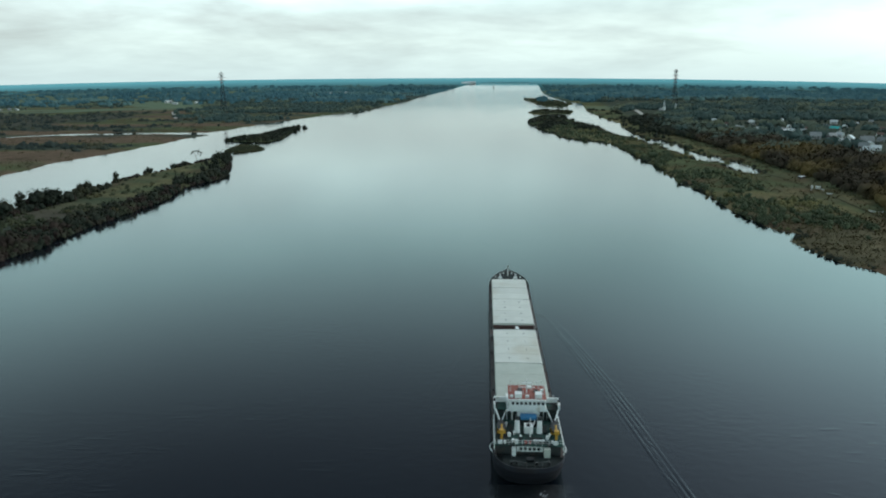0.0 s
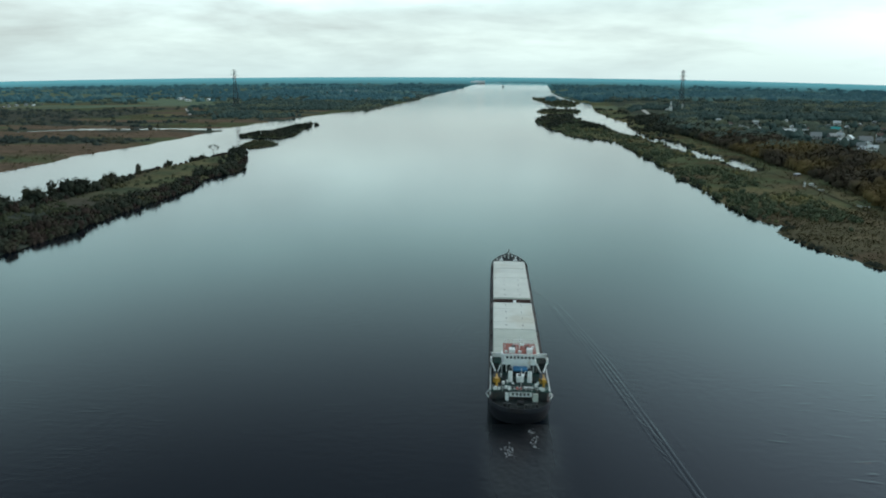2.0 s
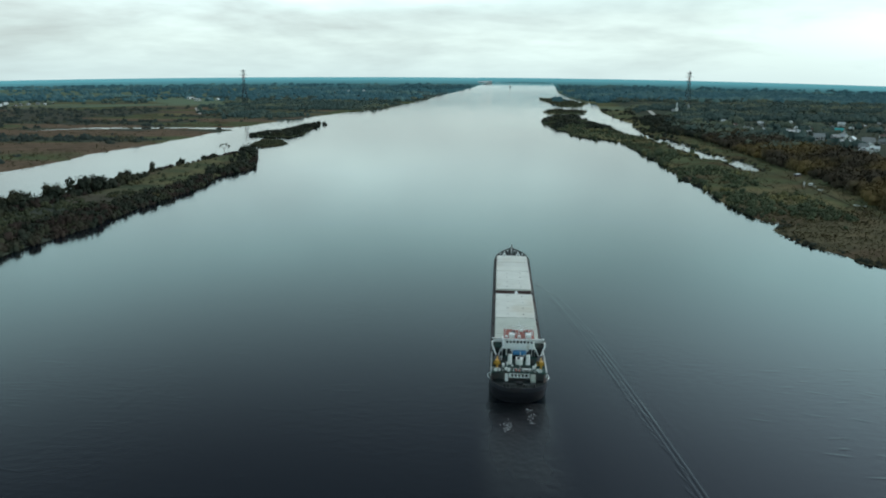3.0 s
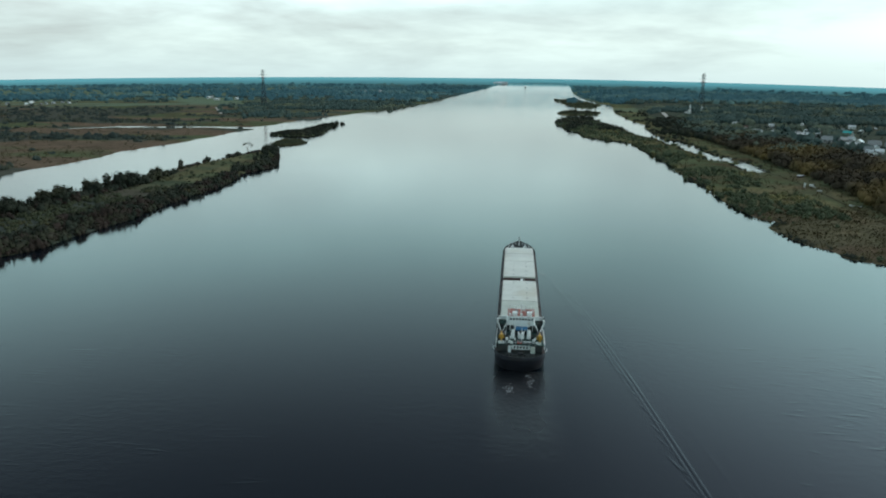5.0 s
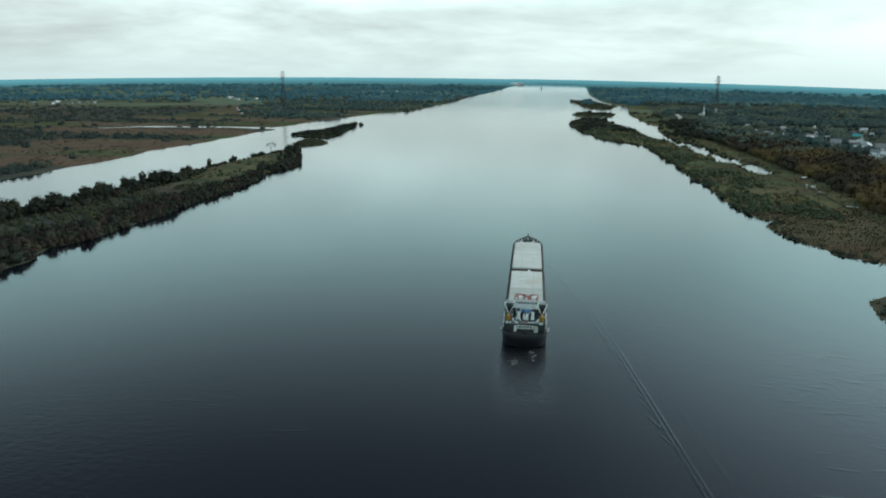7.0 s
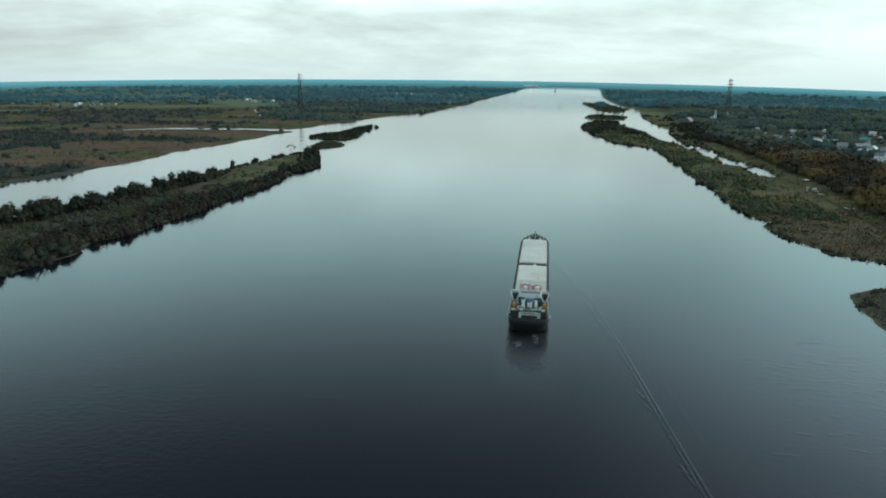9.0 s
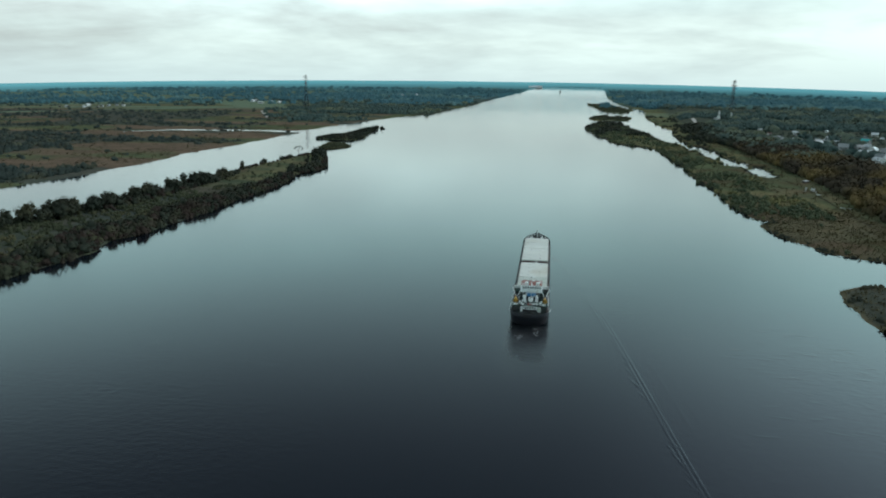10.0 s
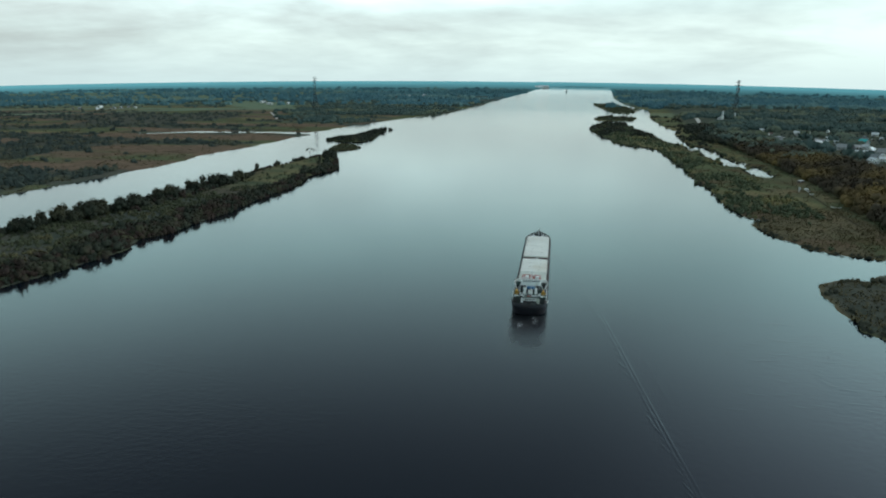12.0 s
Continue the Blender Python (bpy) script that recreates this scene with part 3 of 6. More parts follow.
RNG = np.random.default_rng(11)
BUSH = [leaf_cloud(RNG, 36, crown_clumps(RNG, 1.0, w, 0.12, 7), 0.13, 4, 0.16, 0.7) for w in (1.3, 1.5, 1.7, 1.4, 1.9, 1.6, 1.2, 1.8)]
SHRUB = [leaf_cloud(RNG, 16, crown_clumps(RNG, 1.0, 2.2, 0.1, 5), 0.2, 3, 0.12, 1.0) for _ in range(5)]
WOOD = [leaf_cloud(RNG, 10, crown_clumps(RNG, 1.0, w, 0.12, 5), 0.17, 3, 0.1, 0.9) for w in (0.9, 1.0, 1.15, 1.3, 1.2, 1.05, 0.8)]
TUSSOCK = [leaf_cloud(RNG, 9, crown_clumps(RNG, 1.0, 3.6, 0.1, 3), 0.5, 0, 0.08, 2.2) for _ in range(4)]
GROVE = [leaf_cloud(RNG, 7, crown_clumps(RNG, 1.0, 5.2, 0.1, 6), 0.3, 4, 0.06, 2.4) for _ in range(6)]


BELT = [leaf_cloud(RNG, 64, crown_clumps(RNG, 1.0, w, 0.06, 11), 0.11, 5, 0.14, 1.0) for w in (1.3, 1.6, 1.9, 1.5, 1.7)]
COPSE = [leaf_cloud(RNG, 26, crown_clumps(RNG, 1.0, w, 0.1, 10), 0.18, 5, 0.1, 1.6) for w in (2.4, 2.8, 3.2, 2.6, 3.6, 3.0)]
THICKET = [leaf_cloud(RNG, 12, crown_clumps(RNG, 1.0, w, 0.05, 7), 0.3, 4, 0.08, 1.8) for w in (3.0, 3.6, 4.2, 4.8)]


def plant(name, protos, spots, low, high, material, label, category, rng=RNG, keep_dry=1.0):
    x, y = spots
    d = shore_distance(x, y)
    x, y, d = x[d > keep_dry], y[d > keep_dry], d[d > keep_dry]
    z = height(x, y, d) - 0.1
    ob = scatter(name, protos, x, y, z, rng.uniform(low, high, len(x)) * (0.6 + 0.8 * rough_noise(x, y, 22, 77)), rng, material)
    return tagged(ob, label, category, kind="stuff")


def edge(outline, width):
    return lambda x, y: ((inside_by(x, y, outline) > 0) & (inside_by(x, y, outline) < width)).astype(float)


# the long spit: willow bushes on the river side, tall trees along its back
def spit_bushes(x, y):
    d = inside_by(x, y, SPIT)
    river_side = x > np.interp(y, [-60, 235, 470, 606, 742], [-300, -255, -225, -222, -232])
    thin = np.interp(y, [100, 480, 560, 640, 742], [1, 1, 0.45, 0.8, 1])
    return (d > -9) * np.where(river_side & (d < np.interp(y, [400, 500], [24, 13])), 0.95 * thin, np.interp(y, [0, 330, 420, 500, 620], [0.9, 0.85, 0.5, 0.16, 0.08]) * (rough_noise(x, y, 25, 21) > 0.3))


def spit_fringe(x, y):
    return spit_bushes(x, y) * (inside_by(x, y, SPIT) < np.interp(y, [100, 300, 430, 500], [27, 24, 15, 11])) * (x > -262) * np.clip(0.15 + 3.2 * (rough_noise(x, y, 30, 23) - 0.40), np.interp(y, [380, 460], [0.4, 0.04]), 1) * np.interp(y, [120, 215, 245], [0.3, 0.5, 1])


def spit_inner(x, y):
    return spit_bushes(x, y) * (inside_by(x, y, SPIT) > 2) * np.where(rough_noise(x, y, 36, 29) > np.interp(y, [330, 470], [0.44, 0.56]), 0.8, np.interp(y, [300, 440], [0.7, 0.03]))


plant("willow_bushes", BUSH, sow(RNG, 6500, -270, -180, 40, 745, spit_fringe), 1.8, 5.6, DARK_LEAF, "tall dark willow bushes along the spit's shore", "bushes", keep_dry=-0.6)
plant("rusty_willows", BUSH, sow(RNG, 5500, -270, -180, 40, 520, spit_fringe), 1.8, 4.8, RUST_LEAF, "rusty brown willow bushes along the spit's shore", "bushes", keep_dry=-0.6)
plant("back_thicket", BUSH, sow(RNG, 5000, -345, -240, 60, 530, lambda x, y: (inside_by(x, y, SPIT) > -9) * (x < np.interp(y, [60, 235, 285, 330, 405, 470, 540], [-330, -298, -280, -270, -258, -249, -252])) * (rough_noise(x, y, 26, 33) > 0.3)), 2.0, 4.2, DARK_LEAF, "dark thicket along the spit's back shore", "bushes")
plant("sedge_scrub", SHRUB, sow(RNG, 12000, -345, -180, 40, 745, spit_inner), 0.8, 2.4, WILLOW, "olive scrub and tall weeds on the spit", "bushes")


def waterline(x, y):
    d = shore_distance(x, y)
    return ((d > -0.4) & (d < 4.5)) * np.clip(0.25 + 2.4 * (rough_noise(x, y, 18, 37) - 0.40), 0.0, 1)


plant("shore_fringe", SHRUB, sow(RNG, 30000, -340, -180, 40, 745, waterline), 1.0, 2.6, RUST_LEAF, "dark rusty low willow fringe along the spit's waterline", "bushes", keep_dry=-0.4)
plant("bank_fringe", SHRUB, sow(RNG, 26000, 140, 300, 340, 1480, waterline), 0.7, 1.8, DARK_LEAF, "green sedge fringe along the right bank's waterline", "reeds", keep_dry=-0.4)


def islet_trees(x, y):
    return (inside_by(x, y, WOODED_ISLET) > 1) * 0.9


plant("islet_bushes", BUSH, sow(RNG, 1500, -300, -205, 900, 1235, islet_trees), 2.5, 4.5, DARK_LEAF, "dark alder thicket covering the small islet", "bushes")
plant("islet_reeds", SHRUB, sow(RNG, 900, -252, -205, 755, 850, lambda x, y: (inside_by(x, y, REED_ISLET) > 0.5) * 1.0), 1.2, 2.4, WILLOW, "low reeds on the flat islet", "reeds")


# the right bank: shrubs along the shore, a thicket at the tip of its spit, bushes between the ponds and the river
def right_shrubs(x, y):
    d = -inside_by(x, y, RIVER + RIGHT_SHORE)
    patch = rough_noise(x, y, 38, 31)
    tip = (y > 930) & (x < 250)
    mid = (y < 930) & (x < np.interp(y, BLUFF_Y, BLUFF_X) - 28)
    edge_line = (d < 9) & (y > 330)
    reed_flat = (y < 345) & (x > 165)
    return (d > -9) * np.where(tip, 0.25 + 0.7 * (y > 1130), np.where(mid, np.where(edge_line, 0.8, 0.9 * smooth(0.51, 0.60, patch)) * np.where(reed_flat, 0.06, 1.0), 0.0))


plant("shore_shrubs", BUSH, sow(RNG, 12500, 140, 330, 235, 1480, right_shrubs), 1.4, 3.6, BANK_LEAF, "green and yellowing shrubs on the marshy bank", "bushes", keep_dry=-0.4)
plant("point_thicket", BUSH, sow(RNG, 1500, 150, 260, 1100, 1480, lambda x, y: (inside_by(x, y, RIGHT_SHORE[10:22]) > 1) * 0.85 * (rough_noise(x, y, 40, 13) > 0.38)), 3.5, 6.5, DARK_LEAF,
      "dark thicket on the wooded point", "bushes")
plant("bar_reeds", SHRUB, sow(RNG, 700, 200, 340, 1590, 1810, lambda x, y: (inside_by(x, y, BAR) > 3) * 1.0), 1.2, 3.4, WILLOW, "reeds on the flat bars", "reeds")
plant("far_islet_thicket", BUSH, sow(RNG, 700, 300, 430, 2040, 2900, lambda x, y: 0.9 * (inside_by(x, y, FAR_ISLET) > 2)), 2.5, 6, WILLOW, "olive bushes on a far islet", "bushes")
plant("near_islet_reeds", TUSSOCK, sow(RNG, 7000, 140, 330, 20, 215, lambda x, y: (inside_by(x, y, NEAR_ISLET) > 0.3) * 0.9), 0.5, 1.0,
      REED, "brown sedge tussocks on the low islet", "reeds", keep_dry=0.3)
plant("near_islet_bushes", THICKET, sow(RNG, 1500, 140, 330, 20, 215, lambda x, y: (inside_by(x, y, NEAR_ISLET) > 0.6) * np.where(inside_by(x, y, NEAR_ISLET) < 7, 0.9, 0.35 * (rough_noise(x, y, 24, 107) > 0.5))), 0.8, 1.5,
      DARK_LEAF, "dark low willow scrub on the low islet", "bushes", keep_dry=0.6)
plant("flat_shore_fringe", THICKET, sow(RNG, 3000, 165, 420, 215, 345, lambda x, y: ((shore_distance(x, y) > 0.4) & (shore_distance(x, y) < 5)) * 1.0), 0.5, 1.0,
      DARK_LEAF, "dark sedge along the flat shore's waterline", "reeds", keep_dry=0.4)
plant("shore_reeds", TUSSOCK, sow(RNG, 12000, 160, 420, 220, 400, lambda x, y: (-inside_by(x, y, RIVER + RIGHT_SHORE) > 0.3) * 0.6 * (x < np.interp(y, BLUFF_Y, BLUFF_X) + 40)), 0.5, 1.1,
      REED, "brown sedge and reeds on the flat shore", "reeds", keep_dry=0.3)


# the belt of autumn trees on the bluff
def belt(x, y):
    off = x - np.interp(y, BLUFF_Y, BLUFF_X)
    return ((off > 4) & (off < np.interp(y, [300, 700, 1000, 1300], [80, 60, 45, 45]))) * (y < 1350) * 0.95 * (np.hypot(x - 285, y - 545) > 12)


def near_belt(x, y):
    return belt(x, y) * smooth(960, 820, y)


def far_belt(x, y):
    return belt(x, y) * smooth(820, 960, y)


plant("belt_trees", BELT, sow(RNG, 7600, 220, 470, 180, 960, near_belt), 5.0, 9.5, BELT_LEAF, "rusty brown and yellow trees along the bluff", "trees")
plant("bluff_woods", BELT, sow(RNG, 3600, 240, 470, 820, 1350, far_belt), 4.5, 9.0, DARK_LEAF, "dark green trees along the far bluff", "trees")
plant("meadow_shrubs", BUSH, sow(RNG, 3000, 230, 560, 880, 1900, lambda x, y: (x < np.interp(y, BLUFF_Y, BLUFF_X) + 10) * (rough_noise(x, y, 55, 109) > 0.47)), 2.0, 4.5, DARK_LEAF, "dark shrubs on the wet meadow by the inlet", "bushes", keep_dry=2.0)


# woods on the right bank, with the village's clearing
def right_woods(x, y):
    off = x - np.interp(y, BLUFF_Y, BLUFF_X)
    village = (off > 62) & (y > 520) & (y < 1200) & (x < 820)
    field = (np.hypot(x - 505, (y - 1530) * 0.5) < 42) | (rough_noise(x * 0.5, y * 1.3, 330, 41, 4) > 0.53) | (np.abs(x - np.interp(y, [1352, 1500, 1656], [391, 425, 456])) < 16) & (y > 1200) & (y < 1680)
    return (off > 20) * np.where(village, 0.04, np.where(field, 0.03, 0.93)) * (y > 380)


def wood_rows(rng, count, y0, y1, left, right, chance):
    """Like sow, but evenly over the bearing, so that far rows are not crowded."""
    y = rng.uniform(y0**0.5, y1**0.5, count) ** 2
    x = rng.uniform(0, 1, count) * (right(y) - left(y)) + left(y)
    keep = rng.uniform(0, 1, count) < chance(x, y)
    return x[keep], y[keep]


plant("right_bank_woods", COPSE, wood_rows(RNG, 8200, 700, 2600, lambda y: np.interp(y, BLUFF_Y, BLUFF_X), lambda y: 0.85 * (y + 260), right_woods), 4.4, 8.6,
      WOOD_LEAF, "mixed green woods behind the right bank", "trees")


# the left mainland: low scrub near the water, thicker woods farther off
def left_scrub(x, y):
    d = -inside_by(x, y, RIVER)
    return (d > 12) * (0.02 + np.where(y < 1000, 0.8, 0.5) * scrub_patch(x, y)) * (1 - 0.95 * smooth(860, 900, y) * smooth(1120, 1080, y) * smooth(-680, -640, x))


plant("left_bank_scrub", THICKET, wood_rows(RNG, 8000, 340, 2000, lambda y: -0.85 * (y + 330), lambda y: -340 + 0 * y, left_scrub), 1.1, 3.2,
      SCRUB_LEAF, "scattered scrub on the brown marsh meadow", "bushes")
plant("marsh_tussocks", TUSSOCK, wood_rows(RNG, 9500, 340, 1500, lambda y: -0.85 * (y + 330), lambda y: -340 + 0 * y, lambda x, y: 0.2 + 0.8 * (rough_noise(x, y, 60, 87) > 0.5)), 0.6, 1.5,
      REED, "straw-brown sedge tussocks on the marsh", "sedge")
plant("bank_tussocks", TUSSOCK, sow(RNG, 9000, 165, 345, 240, 1100, lambda x, y: (x < np.interp(y, BLUFF_Y, BLUFF_X) + 10) * (0.3 + 0.7 * (rough_noise(x, y, 40, 89) > 0.45))), 0.5, 1.2,
      REED, "yellow-brown sedge on the right bank", "sedge")
plant("left_bank_woods", COPSE, wood_rows(RNG, 12000, 1050, 2900, lambda y: -0.85 * (y + 330), lambda y: -90 + 0 * y, lambda x, y: left_wood(x, y) * (inside_by(x, y, RIVER) < -12)), 3.4, 6.5,
      WOOD_LEAF, "mixed green woods behind the left bank", "trees")


def far_woods(x, y):
    open_land = smooth(0.46, 0.60, rough_noise(x * 0.8, y * 1.3, 700, 71, 4) + np.where(x < -500, 0.10, 0.0))
    d = shore_distance(x, y)
    return (d > 30) * (0.97 - 0.80 * open_land) * smooth(6600, 5700, y) * (np.hypot(x + 980, (y - 2560) * 0.8) > 150)


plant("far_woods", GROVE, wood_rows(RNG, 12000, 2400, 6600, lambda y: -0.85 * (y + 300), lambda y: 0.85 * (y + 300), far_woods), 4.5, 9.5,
      HAZED_LEAF, "endless forest in the distance, coloured blue-green for haze", "forest")


plant("village_trees", WOOD, sow(RNG, 420, 370, 820, 560, 1200, lambda x, y: 0.9 * (x - np.interp(y, BLUFF_Y, BLUFF_X) > 70)), 2.6, 5.0,
      SCRUB_LEAF, "dark garden trees between the village houses", "trees")


# ---- helpers for built things ----
def part(name, bm, material, parent, label=""):
    """Links a bmesh as one mesh object under a thing or under a part."""
    bmesh.ops.recalc_face_normals(bm, faces=bm.faces)
    me = bpy.data.meshes.new(name)
    bm.to_mesh(me)
    bm.free()
    me.materials.append(material)
    ob = new(name, me)
    ob.parent = parent
    if label:
        ob["label"] = label
    return ob


def again(ob, x, y, z, turn=0.0, parent=None):
    """Another part on the same mesh, moved."""
    twin = new(ob.name.split(".")[0], ob.data)
    twin.parent = parent or ob.parent
    twin.matrix_local = pose(x, y, z, 0, 0, turn)
    if "label" in ob:
        twin["label"] = ob["label"]
    return twin


def box(bm, x0, x1, y0, y1, z0, z1, bevel=0.0):
    v = [bm.verts.new((x, y, z)) for z in (z0, z1) for y in (y0, y1) for x in (x0, x1)]
    faces = [bm.faces.new([v[i] for i in f]) for f in ((0, 2, 3, 1), (4, 5, 7, 6), (0, 1, 5, 4), (2, 6, 7, 3), (0, 4, 6, 2), (1, 3, 7, 5))]
    if bevel:
        edges = list({e for f in faces for e in f.edges})
        bmesh.ops.bevel(bm, geom=edges, offset=bevel, segments=2, affect="EDGES", profile=0.7)
    return bm


def boxed(*size, bevel=0.0):
    return box(bmesh.new(), *size, bevel=bevel)


def rod(bm, a, b, ra, rb=None, sides=8):
    a, b, rb = Vector(a), Vector(b), ra if rb is None else rb
    q = (b - a).to_track_quat("Z", "Y")
    rings = [[bm.verts.new(p + q @ Vector((r * math.cos(k * 2 * math.pi / sides), r * math.sin(k * 2 * math.pi / sides), 0))) for k in range(sides)]
             for p, r in ((a, ra), (b, rb))]
    for k in range(sides):
        bm.faces.new((rings[0][k], rings[0][(k + 1) % sides], rings[1][(k + 1) % sides], rings[1][k]))
    bm.faces.new(rings[0][::-1])
    bm.faces.new(rings[1])
    return bm


def rodded(*args, **kw):
    return rod(bmesh.new(), *args, **kw)


def tubed(points, radius, sides=8):
    """One bent tube through points."""
    bm = bmesh.new()
    rings = []
    for i, p in enumerate(points):
        along = Vector(points[min(i + 1, len(points) - 1)]) - Vector(points[max(i - 1, 0)])
        q = along.to_track_quat("Z", "Y")
        rings.append([bm.verts.new(Vector(p) + q @ Vector((radius * math.cos(k * 2 * math.pi / sides), radius * math.sin(k * 2 * math.pi / sides), 0))) for k in range(sides)])
    for lo, hi in zip(rings, rings[1:]):
        bridge(bm, lo, hi)
    bm.faces.new(rings[0][::-1])
    bm.faces.new(rings[-1])
    return bm


def bridge(bm, lo, hi):
    n = len(lo)
    for k in range(n):
        bm.faces.new((lo[k], lo[(k + 1) % n], hi[(k + 1) % n], hi[k]))


# ---- the cargo ship ----
HULL_PAINT = surface("black_hull_paint", (0.014, 0.016, 0.022), (0.032, 0.033, 0.041), scale=0.25, rough=0.45, vary=0, tint=(0.022, 0.017, 0.016), tint_scale=0.12, tint_range=(0.62, 0.78))
DECK_RED = surface("red_oxide_deck", (0.045, 0.027, 0.024), (0.095, 0.060, 0.054), scale=0.35, rough=0.7, vary=0.05, tint=(0.10, 0.09, 0.085), tint_scale=0.2)
COAMING_RED = surface("red_brown_coaming_paint", (0.075, 0.036, 0.030), (0.150, 0.078, 0.066), scale=0.4, rough=0.7, vary=0.05)
DECK_GREEN = surface("green_deck_paint", (0.018, 0.050, 0.044), (0.042, 0.094, 0.080), scale=0.5, rough=0.8, shine=0.2, vary=0.05, tint=(0.03, 0.032, 0.03), tint_scale=0.35)
DECK_DARK = surface("dark_mooring_deck", (0.012, 0.017, 0.017), (0.032, 0.040, 0.038), scale=0.5, rough=0.8, shine=0.2, vary=0.05)
HATCH_PAINT = surface("grey_hatch_paint", (0.58, 0.60, 0.54), (0.76, 0.77, 0.70), scale=0.25, rough=0.6, bump=0.15, vary=0.07, tint=(0.56, 0.53, 0.43), tint_scale=0.08, tint_range=(0.48, 0.72))
HATCH_DULL = surface("dull_green_hatch_paint", (0.42, 0.46, 0.40), (0.54, 0.57, 0.50), scale=0.3, rough=0.65, bump=0.15, vary=0.07)
WHITE_PAINT = surface("ship_white_paint", (0.70, 0.73, 0.71), (0.88, 0.90, 0.87), scale=0.6, rough=0.45, vary=0.05, tint=(0.50, 0.45, 0.36), tint_scale=0.5, tint_range=(0.6, 0.75))
ROOF_RED = surface("red_roof_paint", (0.22, 0.055, 0.04), (0.36, 0.11, 0.075), scale=0.7, rough=0.6, vary=0.05)
BLUE_TARP = surface("blue_tarpaulin", (0.02, 0.15, 0.33), (0.05, 0.24, 0.45), scale=0.8, rough=0.5, bump=0.4, vary=0)
BOW_GREY = surface("worn_grey_paint", (0.06, 0.07, 0.07), (0.15, 0.16, 0.155), scale=0.7, rough=0.55, vary=0, tint=(0.16, 0.12, 0.09), tint_scale=0.5, tint_range=(0.55, 0.7))
# near black carries the shade under the boat deck's overhang; brown patches are grime
HOUSE_PAINT = surface("grimy_house_paint", (0.018, 0.022, 0.023), (0.055, 0.060, 0.058), scale=0.7, rough=0.55, vary=0, tint=(0.07, 0.052, 0.042), tint_scale=0.5, tint_range=(0.55, 0.7))
YELLOW_PAINT = surface("yellow_crane_paint", (0.45, 0.22, 0.02), (0.62, 0.36, 0.05), scale=1.2, rough=0.5, vary=0.05)
DARK_STEEL = surface("dark_steel", (0.02, 0.02, 0.022), (0.06, 0.06, 0.06), scale=1.0, rough=0.5, metal=0.4)
GLASS = surface("dark_window_glass", (0.010, 0.013, 0.016), (0.02, 0.025, 0.03), scale=1.0, rough=0.06, vary=0)
FIRE_RED = surface("fire_box_red", (0.40, 0.04, 0.03), (0.55, 0.08, 0.06), scale=1.0, rough=0.5, vary=0)
FOAM = surface("foam", (0.16, 0.18, 0.19), (0.42, 0.44, 0.45), scale=1.5, rough=0.9, vary=0.2)


def ship_outline(aft, bow, half, round_aft=8.0, taper=22.0, count=26):
    """Corners round a hull at one level, from the stern post up the starboard side to the bow and back."""
    side = []
    for k in range(count):
        a = math.pi / 2 * k / (count - 1)
        side.append((half * math.sin(a) ** 0.75, aft + round_aft * (1 - math.cos(a))))
    for k in range(1, 8):
        side.append((half, aft + round_aft + (bow - taper - aft - round_aft) * k / 7))
    for k in range(1, count):
        f = k / (count - 1)
        side.append((half * (1 - f**2.6), bow - taper + taper * f))
    side[0], side[-1] = (0.0, side[0][1]), (0.0, side[-1][1])
    return side + [(-x, y) for x, y in side[-2:0:-1]]


def sheer(y):
    """Height of the main deck's edge along the ship."""
    return 4.1 + 0.9 * max(0.0, (y - 112) / 30) ** 1.5 + 0.5 * max(0.0, (8 - y) / 10)


